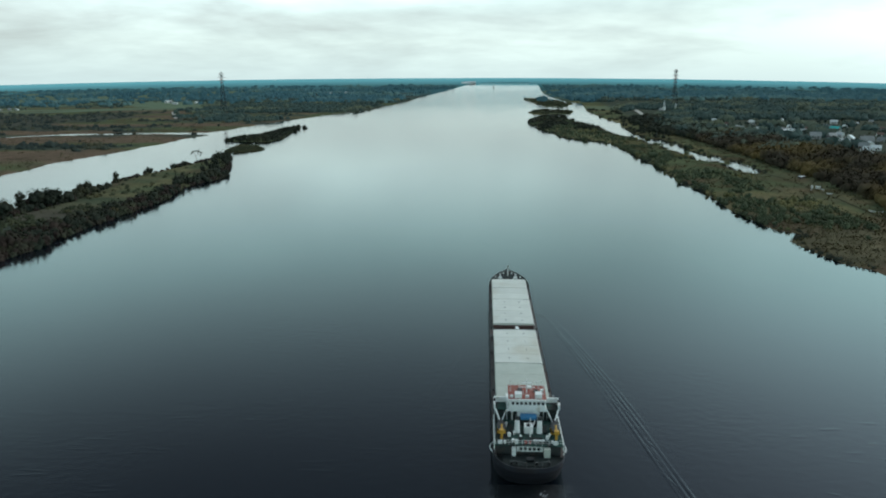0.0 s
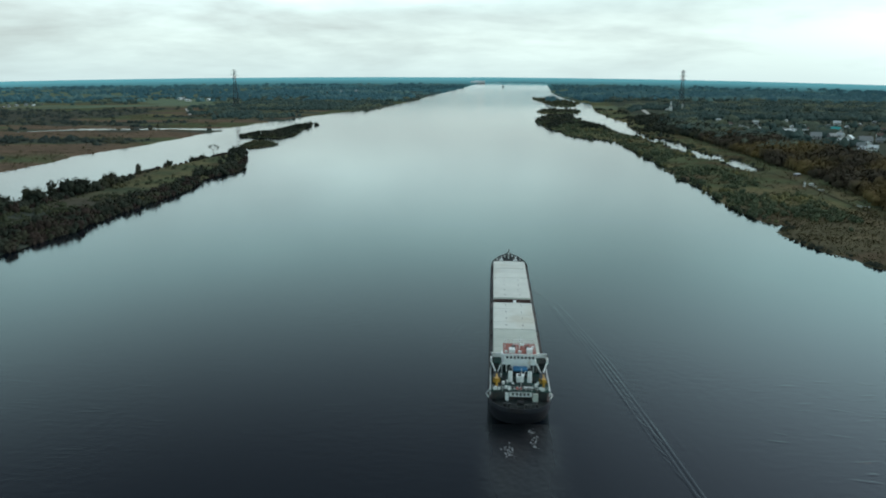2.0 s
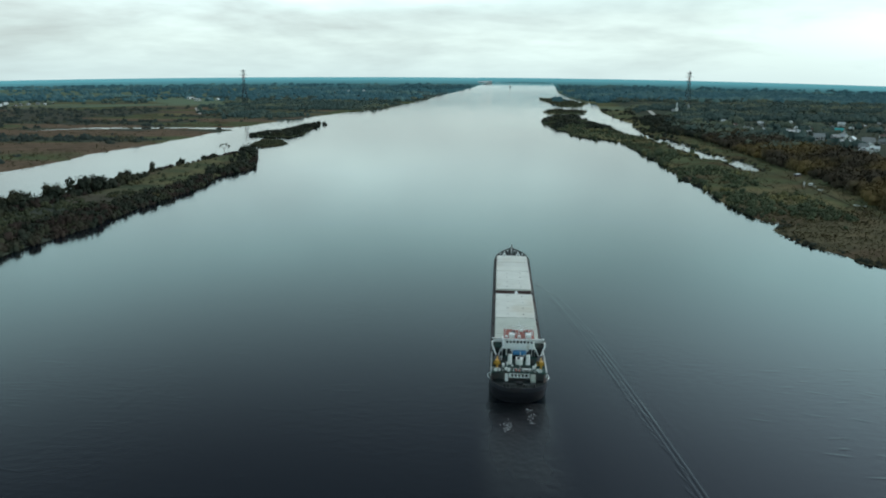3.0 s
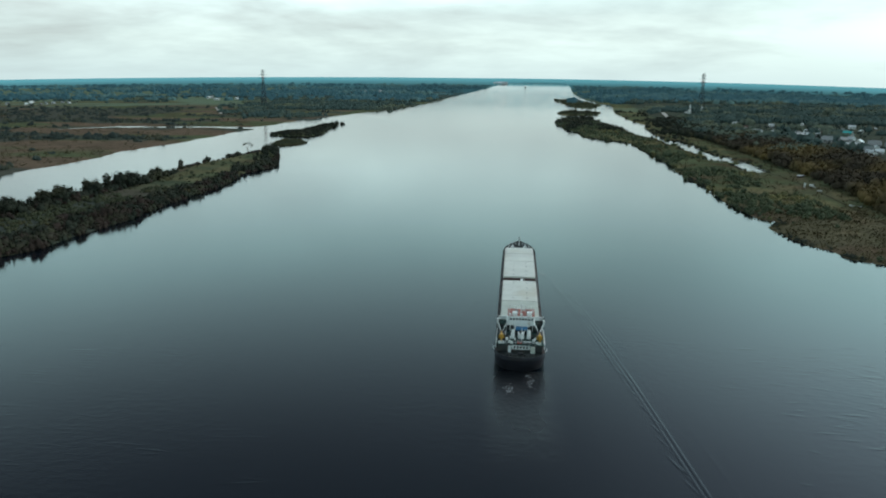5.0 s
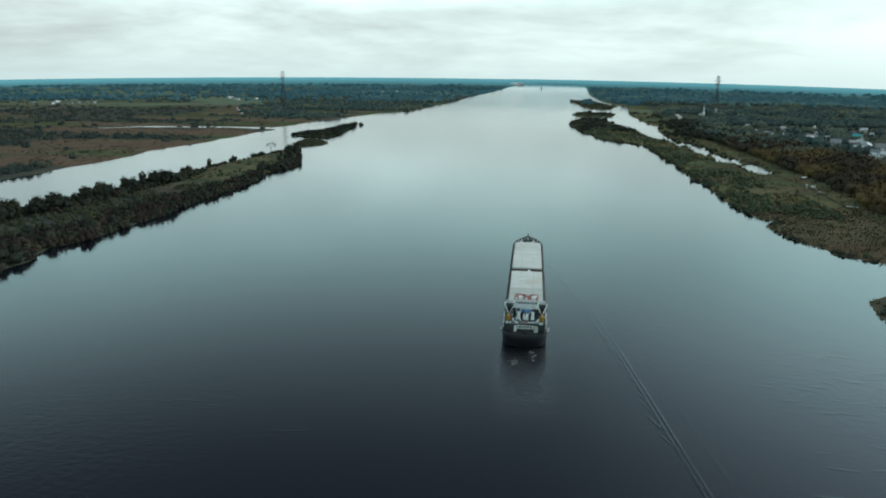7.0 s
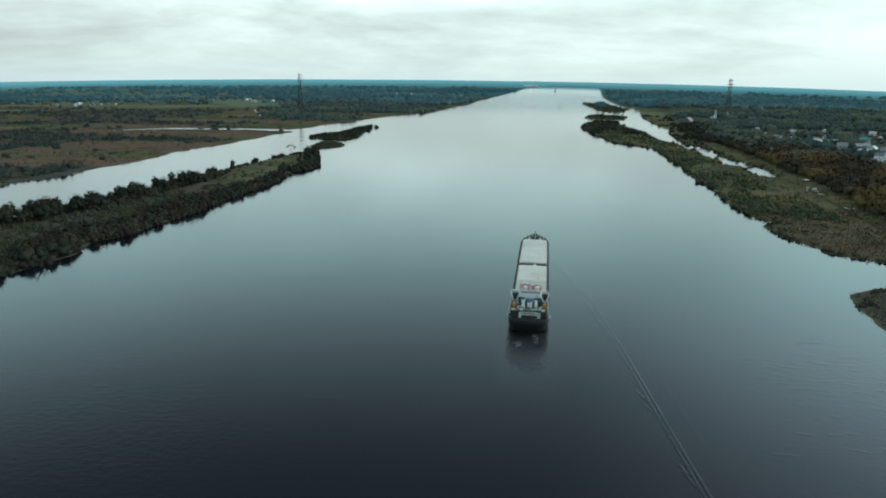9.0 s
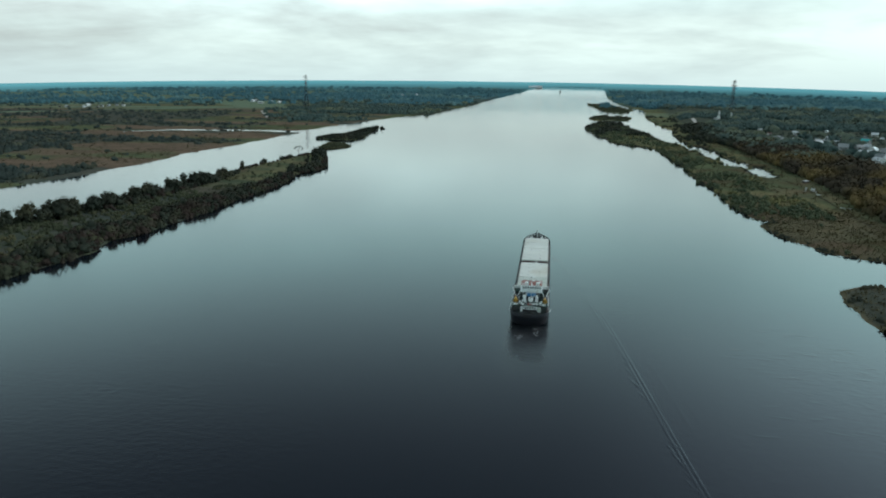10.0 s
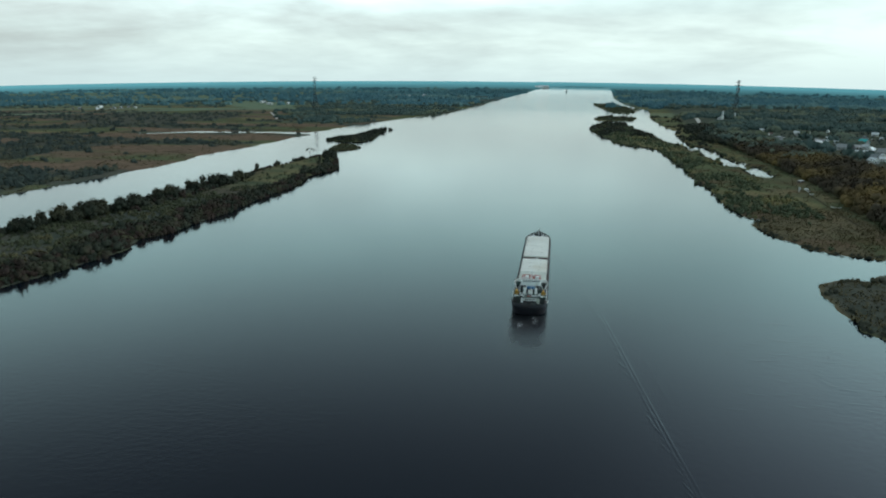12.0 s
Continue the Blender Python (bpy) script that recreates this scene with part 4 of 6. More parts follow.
def build_ship():
    ship = tagged(new("cargo_ship"), "long river cargo ship with grey hatch covers under way", "ship")
    ship.matrix_world = pose(17.0, 122.0, 0, 0, 0, -3.4)

    # hull, bulwark and deck
    bm = bmesh.new()
    levels = []
    for aft, bow, half, z in ((3.6, 134.5, 6.6, -2.2), (1.8, 138.0, 7.2, 0.0), (-0.4, 140.6, 7.35, 2.6), (-1.6, 142.0, 7.4, None)):
        pts = ship_outline(aft, bow, half)
        levels.append([bm.verts.new((x, y, sheer(y) if z is None else z)) for x, y in pts])
    for lo, hi in zip(levels, levels[1:]):
        bridge(bm, lo, hi)
    bm.faces.new(levels[0][::-1])
    part("hull", bm, HULL_PAINT, ship, "black hull with rusty streaks")
    bm = bmesh.new()
    pts = ship_outline(-1.5, 141.9, 7.3)
    n = len(pts)
    half_n = n // 2
    rows = [(bm.verts.new((pts[k][0], pts[k][1], sheer(pts[k][1]) - 0.03)), bm.verts.new((-pts[k][0], pts[k][1], sheer(pts[k][1]) - 0.03))) for k in range(1, half_n)]
    for a, b in zip(rows, rows[1:]):
        bm.faces.new((a[0], b[0], b[1], a[1]))
    part("main_deck", bm, DECK_RED, ship, "worn red-brown main deck")

    def wall(name, low_y, high_y, rise, material, out=0.0, label="", inset=0.14):
        """A bulwark along the deck's edge between two stations."""
        bm = bmesh.new()
        edge_pts = [p for p in ship_outline(-1.6 - out, 142 + out, 7.4 + out)]
        runs, run = [], []
        order = edge_pts[half_n:] + edge_pts[:half_n] if high_y < 100 else edge_pts
        for x, y in order:
            if low_y <= y <= high_y:
                run.append((x, y))
            elif run:
                runs.append(run)
                run = []
        if run:
            runs.append(run)
        for run in runs:
            strips = []
            for x, y in run:
                z = sheer(y)
                f = 1 - inset / max(1.0, math.hypot(x, 8))
                strips.append([bm.verts.new(q) for q in ((x, y, z - 0.05), (x, y, z + rise), (x * f, y + (inset if y < 60 else -inset), z + rise), (x * f, y + (inset if y < 60 else -inset), z - 0.05))])
            for a, b in zip(strips, strips[1:]):
                for k in range(4):
                    bm.faces.new((a[k], a[(k + 1) % 4], b[(k + 1) % 4], b[k]))
            bm.faces.new(strips[0])
            bm.faces.new(strips[-1][::-1])
        return part(name, bm, material, ship, label)

    wall("stern_bulwark", -5, 5.5, 0.95, HULL_PAINT, label="black stern bulwark")
    wall("bow_bulwark", 121, 145, 1.15, BOW_GREY, label="grimy grey bow bulwark")
    # rubbing strake
    bm = bmesh.new()
    for sx in (-1, 1):
        box(bm, sx * 7.4 - 0.12, sx * 7.4 + 0.12, 7, 118, 3.55, 3.8)
    part("rubbing_strake", bm, DARK_STEEL, ship)

    # holds: coamings, hatch panels with lifting lugs
    for y0, y1 in ((28.0, 74.6), (80.2, 128.6)):
        part("hatch_coaming", boxed(-6.15, 6.15, y0 - 0.1, y1 + 0.1, 3.9, 5.15), COAMING_RED, ship)
    lug_bm = boxed(-0.22, 0.22, -0.1, 0.1, 0, 0.12)
    lug = None
    for y0, y1, count, paint, lugs in ((28.0, 49.3, 3, HATCH_DULL, False), (49.6, 74.6, 4, HATCH_PAINT, True), (80.2, 104.2, 4, HATCH_PAINT, True),
                                       (104.5, 117.6, 2, HATCH_PAINT, False), (117.9, 128.6, 2, HATCH_PAINT, False)):
        step = (y1 - y0) / count
        bm = bmesh.new()
        prof = [(-6.35, 5.0), (-6.35, 5.55), (-6.1, 5.72), (0, 5.84), (6.1, 5.72), (6.35, 5.55), (6.35, 5.0)]
        a = [bm.verts.new((x, -step / 2 + 0.035, z)) for x, z in prof]
        b = [bm.verts.new((x, step / 2 - 0.035, z)) for x, z in prof]
        bridge(bm, a, b)
        bm.faces.new(a[::-1])
        bm.faces.new(b)
        first = part("hatch_panel", bm, paint, ship)
        for k in range(count):
            yc = y0 + step * (k + 0.5)
            panel = first if k == 0 else again(first, 0, yc, 0)
            panel.matrix_local = pose(0, yc, 0)
            if lugs:
                for lx in (-2.3, 2.7):
                    if lug is None:
                        lug = part("lifting_lug", lug_bm, DARK_STEEL, panel)
                        lug.matrix_local = pose(lx, 0, 5.74)
                    else:
                        again(lug, lx, 0, 5.74, parent=panel)
    # raised end rims of the covers
    for y in (49.45, 104.35, 117.75):
        part("cover_seam", boxed(-6.2, 6.2, y - 0.12, y + 0.12, 5.45, 5.7), DARK_STEEL, ship)
    # the gap between the holds
    part("cross_deck_beam", boxed(-6.0, 6.0, 76.9, 77.3, 4.0, 4.9), DECK_RED, ship)
    part("ventilator", boxed(0.4, 1.4, 76.2, 78.4, 4.05, 5.5, bevel=0.12), WHITE_PAINT, ship, "white ventilator box between the holds")
    for x in (-6.9, 6.9):
        part("air_pipe", rodded((x, 78.6, 4.0), (x, 78.6, 5.0), 0.16), DARK_STEEL, ship)
    for y in (36, 48, 60, 72, 86, 98, 110):
        for x in (-6.9, 6.9):
            part("bollard", rodded((x, y, 4.0), (x, y, 4.6), 0.18), DARK_STEEL, ship)
    # side ladder and gear along the starboard deck
    part("gangway", boxed(6.5, 7.1, 52, 60, 4.15, 4.55, bevel=0.05), DARK_STEEL, ship)

    # forecastle
    bm = bmesh.new()
    outline = [(x * 0.97, y) for x, y in ship_outline(-1.5, 141.4, 7.35) if y > 129.4]
    low = [bm.verts.new((x, y, 4.2)) for x, y in outline]
    top = [bm.verts.new((x, y, 5.3)) for x, y in outline]
    bridge(bm, low, top)
    bm.faces.new(top)
    bm.faces.new(low[::-1])
    part("forecastle", bm, DECK_DARK, ship, "dark raised forecastle deck")
    for x in (-3.0, 2.8):
        windlass = part("windlass", rodded((x - 0.9, 134.0, 6.0), (x + 0.9, 134.0, 6.0), 0.5, sides=12), DARK_STEEL, ship)
        part("gear_box", boxed(x - 0.35, x + 0.35, 133.1, 134.6, 5.3, 6.4, bevel=0.1), WHITE_PAINT, windlass)
        part("hatch_lid", boxed(x - 0.9, x + 0.7, 130.6, 131.6, 5.3, 5.85, bevel=0.08), WHITE_PAINT, ship)
    for x, y in ((-4.8, 132.4), (4.6, 132.4), (-1.6, 137.5), (1.5, 137.5)):
        part("bollard", rodded((x, y, 5.3), (x, y, 6.0), 0.28), WHITE_PAINT, ship)
    mast = part("bow_mast", rodded((0, 135.2, 5.3), (0, 135.2, 9.4), 0.26, 0.14), WHITE_PAINT, ship, "white signal mast on the bow")
    part("mast_light", rodded((0, 135.0, 8.9), (0, 135.0, 9.3), 0.26), DARK_STEEL, mast)
    bm = bmesh.new()
    rod(bm, (0, 135.2, 8.6), (-2.2, 131.2, 5.3), 0.07)
    rod(bm, (0, 135.2, 8.6), (2.2, 131.2, 5.3), 0.07)
    part("mast_stay", bm, DARK_STEEL, mast)

    # poop: lower deckhouse with the green boat deck over it
    part("deckhouse", boxed(-6.5, 6.5, 5.3, 26.5, 4.0, 6.7, bevel=0.15), HOUSE_PAINT, ship, "grimy lower deckhouse, darkened for the overhang's shade")
    part("boat_deck", boxed(-7.0, 7.0, 4.7, 26.8, 6.74, 6.9), DECK_GREEN, ship, "green painted boat deck")
    bm = bmesh.new()
    rim = [bm.verts.new((x, y, sheer(y) + 0.03)) for x, y in ship_outline(-1.4, 141.9, 7.2) if y < 5.2]
    bm.faces.new(rim)
    part("stern_deck", bm, DECK_DARK, ship, "dark stern deck")
    part("mooring_deck", boxed(-5.4, 5.4, 0.8, 4.9, 4.35, 4.62, bevel=0.05), DECK_DARK, ship, "dark aft mooring deck")
    window = None
    for x in (-1.6, -0.7, 0.2, 1.1, 2.0):
        if window is None:
            window = part("window", boxed(-0.27, 0.27, -0.05, 0.04, -0.3, 0.3), GLASS, ship)
            window.matrix_local = pose(x, 5.24, 5.9)
        else:
            again(window, x, 5.24, 5.9)
    part("aft_bulkhead", boxed(-2.5, 2.9, 5.255, 5.3, 5.25, 6.6), WHITE_PAINT, ship, "white bulkhead round the aft windows")
    part("aft_locker", boxed(3.0, 4.3, 4.0, 5.05, 4.6, 6.5, bevel=0.08), HATCH_DULL, ship, "pale green aft locker")
    part("aft_locker", boxed(-3.5, -2.65, 4.3, 5.05, 4.6, 6.5, bevel=0.08), WHITE_PAINT, ship, "white aft locker")
    for x in (-3.6, -2.6, 1.4, 3.9):
        part("bollard", rodded((x, 1.5, 4.6), (x, 1.5, 5.2), 0.24), DARK_STEEL, ship)
    part("mooring_winch", rodded((-0.6, 2.6, 5.1), (0.9, 2.6, 5.1), 0.42, sides=12), DARK_STEEL, ship)

    for x0, x1 in ((-3.9, -0.7), (0.9, 3.9)):
        arc = [(x, 0.15 + 3.4 * (x / 7.4) ** 2, 5.75) for x in np.linspace(x0, x1, 8)]
        part("stern_rail", tubed(arc, 0.055, 6), BOW_GREY, ship, "worn grey rail round the stern")
        for x in (x0, (x0 + x1) / 2, x1):
            part("rail_stanchion", rodded((x, 0.15 + 3.4 * (x / 7.4) ** 2, 4.55), (x, 0.15 + 3.4 * (x / 7.4) ** 2, 5.75), 0.04, sides=5), BOW_GREY, ship)
    # superstructure: second tier, wheelhouse with its red roof, wings
    tier = part("second_tier", boxed(-4.3, 4.5, 15.6, 23.5, 6.85, 9.4, bevel=0.1), WHITE_PAINT, ship, "white second tier of cabins")
    # dark doors added at both sides, towards the dark undersides of the wings
    for x0, x1 in ((-4.1, -3.2), (-2.9, -2.0), (2.9, 3.6), (3.8, 4.4)):
        part("door", boxed(x0, x1, 15.52, 15.66, 6.9, 8.9), DECK_DARK, tier, "dark door added below the bridge wing")
    # dark blocks added to stand in for the shade under the wings
    for x0 in (-6.6, 5.0):
        part("under_wing_locker", boxed(x0, x0 + 1.7, 15.2, 18.5, 6.9, 8.9, bevel=0.08), DECK_DARK, ship)
    house = part("wheelhouse", boxed(-3.7, 4.1, 15.4, 21.8, 9.3, 11.75, bevel=0.12), WHITE_PAINT, ship, "white wheelhouse")
    for k in range(8):
        again(window, -2.9 + 0.92 * k, 15.39, 10.95, parent=house)
    part("roof", boxed(-3.9, 4.3, 15.1, 22.4, 11.77, 11.95), ROOF_RED, house, "rust-red wheelhouse roof")
    part("roof_edge", boxed(-4.0, 4.4, 14.9, 15.3, 11.6, 11.98), WHITE_PAINT, house)
    for x0 in (-2.5, 1.9):
        part("roof_locker", boxed(x0, x0 + 1.5, 15.7, 17.4, 11.95, 12.9, bevel=0.08), WHITE_PAINT, house, "white roof locker")
    radar = part("radar_mast", rodded((0.2, 18.6, 11.9), (0.2, 18.6, 15.4), 0.16, 0.08), WHITE_PAINT, ship, "white radar mast")
    part("radar_bar", boxed(-1.0, 1.4, 18.35, 18.6, 14.2, 14.4), WHITE_PAINT, radar)
    part("cross_tree", boxed(-1.6, 2.0, 18.55, 18.7, 13.2, 13.3), WHITE_PAINT, radar)
    for x, y, h in ((-3.4, 19.0, 2.4), (-1.4, 20.6, 1.6), (-0.6, 17.9, 1.2), (1.3, 19.8, 2.0), (2.9, 20.4, 1.5), (3.8, 17.9, 2.6)):
        part("antenna", rodded((x, y, 11.9), (x, y, 11.9 + h), 0.07, 0.03, sides=5), WHITE_PAINT, house)
    for x, y, sz in ((-3.2, 16.4, 0.35), (0.2, 16.3, 0.4), (-1.3, 19.3, 0.5), (2.2, 19.0, 0.45), (3.6, 19.6, 0.35), (0.9, 21.0, 0.4)):
        part("roof_box", boxed(x - sz, x + sz, y - sz, y + sz, 11.95, 12.0 + sz, bevel=0.05), DARK_STEEL if sz > 0.42 else WHITE_PAINT, house)
    for x in (-3.3, -2.2, -1.2, 1.5, 2.6, 3.7):
        part("roof_rail_post", rodded((x, 22.2, 11.9), (x, 22.2, 13.0), 0.05), WHITE_PAINT, house)
    part("roof_rail", boxed(-3.6, 4.0, 22.16, 22.26, 12.9, 13.0), WHITE_PAINT, house)
    for sx in (-1, 1):
        a, b = (-6.9, -4.3) if sx < 0 else (4.5, 7.1)
        wing = part("bridge_wing", boxed(a, b, 15.4, 19.0, 9.35, 9.55), DECK_GREEN, ship, "green bridge wing with white bulwark")
        outer = a if sx < 0 else b
        bm = box(bmesh.new(), outer - 0.2, outer + 0.2, 15.4, 19.0, 9.5, 10.6)
        box(bm, a, b, 18.8, 19.15, 9.5, 10.65)
        part("wing_bulwark", bm, WHITE_PAINT, wing)
        bm = rod(bmesh.new(), (outer - sx * 0.2, 15.5, 9.5), (outer - sx * 1.6, 12.4, 6.9), 0.2)
        rod(bm, (outer - sx * 2.6, 15.5, 9.4), (outer - sx * 1.4, 13.8, 7.0), 0.14)
        part("wing_strut", bm, WHITE_PAINT, wing)
        part("side_light", boxed(outer - 0.2, outer + 0.2, 17.0, 17.8, 10.6, 11.0), DARK_STEEL, wing)

    # aft of the wheelhouse: blue tarpaulin, casing and two funnels
    part("tarpaulin", boxed(-1.4, 2.1, 13.1, 14.9, 8.2, 8.9, bevel=0.25), BLUE_TARP, ship, "bright blue tarpaulin over deck stores")
    part("stores_rack", boxed(-1.5, 2.3, 12.7, 14.8, 6.9, 8.2), DECK_DARK, ship)
    casing = part("engine_casing", boxed(-0.7, 1.1, 9.6, 11.6, 6.9, 8.4, bevel=0.12), WHITE_PAINT, ship, "white engine casing")
    part("skylight", boxed(-0.25, 0.5, 9.9, 10.9, 8.4, 8.55), GLASS, casing)
    for x in (-2.2, 2.5):
        funnel = part("funnel", rodded((x, 10.0, 6.9), (x, 10.5, 9.6), 0.6, 0.48, sides=14), WHITE_PAINT, ship, "white funnel")
        part("funnel_top", rodded((x, 10.5, 9.55), (x, 10.6, 10.3), 0.46, 0.4, sides=14), DARK_STEEL, funnel)
    part("signal_mast", rodded((0.4, 8.2, 6.9), (0.4, 8.9, 11.0), 0.12, 0.06), WHITE_PAINT, ship, "thin aft signal mast")
    bm = rod(bmesh.new(), (0.4, 7.8, 7.6), (1.5, 10.6, 9.4), 0.1)
    part("derrick_boom", bm, WHITE_PAINT, ship)
    # boat cranes with their small boats
    for x in (-5.5, 5.7):
        crane = part("boat_crane", rodded((x, 7.4, 6.9), (x, 7.4, 9.0), 0.3, 0.22), YELLOW_PAINT, ship, "yellow boat crane")
        part("jib", rodded((x, 7.4, 8.9), (x, 9.0, 9.3), 0.24, 0.16), YELLOW_PAINT, crane)
        part("counterweight", boxed(x - 0.5, x + 0.5, 6.5, 7.4, 8.4, 9.2, bevel=0.1), YELLOW_PAINT, crane)
        boat = bmesh.new()
        deck, keel = [], []
        for k in range(20):
            a = 2 * math.pi * k / 20
            px, py = 0.95 * math.cos(a), 2.3 * math.sin(a)
            deck.append(boat.verts.new((x + px, 10.2 + py, 8.3 + 0.12 * abs(math.sin(a)) ** 3)))
            keel.append(boat.verts.new((x + px * 0.55, 10.2 + py * 0.8, 7.35)))
        bridge(boat, keel, deck)
        boat.faces.new(deck)
        boat.faces.new(keel[::-1])
        part("work_boat", boat, DARK_STEEL, ship, "dark work boat under a yellow crane")
        part("boat_cradle", boxed(x - 0.9, x + 0.9, 9.4, 9.7, 6.9, 7.5), YELLOW_PAINT, ship)
        part("boat_cradle", boxed(x - 0.9, x + 0.9, 11.0, 11.3, 6.9, 7.5), YELLOW_PAINT, ship)
    # deck clutter
    for x, y, s, paint, name in ((-5.7, 5.6, 0.28, WHITE_PAINT, "vent_box"), (-4.9, 5.5, 0.26, WHITE_PAINT, "vent_box"), (5.5, 5.8, 0.24, WHITE_PAINT, "vent_box"), (-3.2, 6.2, 0.3, WHITE_PAINT, "vent_box"),
                                 (-2.5, 5.6, 0.34, WHITE_PAINT, "vent_box"), (-0.6, 5.7, 0.26, FIRE_RED, "fire_box"), (0.2, 5.6, 0.22, FIRE_RED, "fire_box"), (3.9, 7.5, 0.34, WHITE_PAINT, "vent_box"),
                                 (-3.9, 8.4, 0.36, WHITE_PAINT, "vent_box"), (4.8, 6.0, 0.25, WHITE_PAINT, "vent_box"), (-5.9, 13.5, 0.5, DARK_STEEL, "locker"), (6.2, 13.4, 0.5, DARK_STEEL, "locker")):
        part(name, boxed(x - s, x + s, y - s * 0.8, y + s * 0.8, 6.9, 6.9 + s * 2.2, bevel=0.06), paint, ship)
    for x, y, h in ((4.4, 8.2, 0.8), (-2.9, 9.0, 0.8), (-1.6, 7.6, 0.7), (-4.4, 12.6, 0.9)):
        cowl = part("cowl_vent", rodded((x, y, 6.9), (x, y, 6.9 + h), 0.16, 0.14), WHITE_PAINT, ship, "white cowl ventilator")
        part("cowl_mouth", rodded((x, y - 0.1, 6.9 + h), (x, y - 0.42, 7.0 + h), 0.26, 0.3, sides=10), WHITE_PAINT, cowl)
    for x0, x1, y0, y1, z in ((-3.9, -3.0, 9.2, 12.0, 7.3), (3.2, 4.0, 9.4, 12.2, 7.4), (-2.0, -1.2, 6.4, 7.2, 7.5), (1.4, 2.8, 7.0, 7.6, 7.3)):
        part("deck_box", boxed(x0, x1, y0, y1, 6.9, z, bevel=0.06), DECK_DARK, ship, "dark green deck box")
    for x0, y0 in ((-6.3, 5.0), (4.9, 5.0)):
        part("rail_screen", boxed(x0, x0 + 0.9, y0 - 0.03, y0 + 0.03, 7.0, 7.75), WHITE_PAINT, ship, "white canvas rail screen")
    part("bench", boxed(0.9, 3.2, 6.0, 6.3, 7.2, 7.45), WHITE_PAINT, ship)
    # rails round the boat deck
    post = None
    for x, y in [(x, 4.9) for x in np.linspace(-6.8, 6.8, 11)] + [(sx * 6.85, y) for sx in (-1, 1) for y in np.linspace(6.4, 26, 12)]:
        if post is None:
            post = part("rail_post", rodded((0, 0, 0), (0, 0, 1.05), 0.035, sides=5), WHITE_PAINT, ship)
            post.matrix_local = pose(x, y, 6.9)
        else:
            again(post, x, y, 6.9)
    for z in (7.45, 7.93):
        part("hand_rail", boxed(-6.85, 6.85, 4.88, 4.93, z, z + 0.05), WHITE_PAINT, ship)
        for sx in (-1, 1):
            part("hand_rail", boxed(sx * 6.85 - 0.025, sx * 6.85 + 0.025, 4.9, 26.2, z, z + 0.05), WHITE_PAINT, ship)
    # white side plates of the poop and the bowed guards at the quarters
    for sx in (-1, 1):
        part("side_plate", boxed(sx * 7.05 - 0.1, sx * 7.05 + 0.1, 5.0, 17.5, 5.6, 7.15), WHITE_PAINT, ship, "white side plating")
        arc = [(sx * (7.15 + 0.75 * math.sin(math.pi * k / 8)), 10.5 - 4.5 * k / 8, 4.3 + 0.2 * math.sin(math.pi * k / 8)) for k in range(9)]
        part("quarter_guard", tubed(arc, 0.12), WHITE_PAINT, ship, "white bowed guard at the stern quarter")
    # front stairs and stores between the house and the first hold
    part("store_hatch", boxed(-2.2, -0.4, 24.2, 26.0, 6.9, 7.6, bevel=0.08), ROOF_RED, ship)
    part("store_hatch", boxed(1.0, 3.0, 24.2, 26.0, 6.9, 7.6, bevel=0.08), ROOF_RED, ship)
    return ship


build_ship()


# ---- wake and ripples: low swells on the water ----
def ridge_strip(verts, faces, path, width, rise):
    """A low rounded swell along a path of (x, y) points."""
    base = len(verts)
    prof = (-1.0, -0.55, 0.0, 0.55, 1.0)
    for i, (x, y) in enumerate(path):
        ax, ay = path[max(0, i - 1)]
        bx, by = path[min(len(path) - 1, i + 1)]
        d = math.hypot(bx - ax, by - ay) or 1
        nx, ny = -(by - ay) / d, (bx - ax) / d
        fade = min(1.0, 4 * i / len(path), 4 * (len(path) - 1 - i) / len(path)) * (0.7 + 0.5 * noise.noise((x * 0.11, y * 0.11, 3)))
        for p in prof:
            h = rise * fade * (0.5 + 0.5 * math.cos(math.pi * p))
            verts.append((x + nx * p * width, y + ny * p * width, h - 0.01))
    for i in range(len(path) - 1):
        for k in range(len(prof) - 1):
            a = base + i * len(prof) + k
            faces.append((a, a + len(prof), a + len(prof) + 1, a + 1))


def curve_points(keys, count):
    """Points along a smooth line through a few (x, y) keys."""
    k = np.array(keys, float)
    s = np.r_[0, np.cumsum(np.hypot(*np.diff(k, axis=0).T))]
    t = np.linspace(0, s[-1], count)
    c = np.stack([np.polyval(np.polyfit(s, k[:, j], min(3, len(k) - 1)), t) for j in (0, 1)], 1)
    return [tuple(p) for p in c]


rng = np.random.default_rng(5)
verts, faces = [], []
CREST = [(33, 240), (38, 214), (43, 180), (46.5, 142), (49, 110), (51, 75), (53, 40), (56, 5), (60, -40)]
for k, (side, start, length, rise) in enumerate(((0, 0, 1.0, 0.095), (-1.25, 0.02, 0.95, 0.085), (-2.5, 0.0, 0.5, 0.095), (1.3, 0.04, 0.35, 0.07), (-3.8, 0.05, 0.35, 0.07), (3.2, 0.25, 0.4, 0.025),
                                                (6.0, 0.35, 0.5, 0.03), (9.5, 0.4, 0.5, 0.025))):
    whole = curve_points([(x + side * min(1.0, 0.35 + (240 - y) / 120), y) for x, y in CREST], 110)
    ridge_strip(verts, faces, whole[int(110 * start): int(110 * min(1.0, start + length))], 0.6 if k < 5 else 1.0, rise)
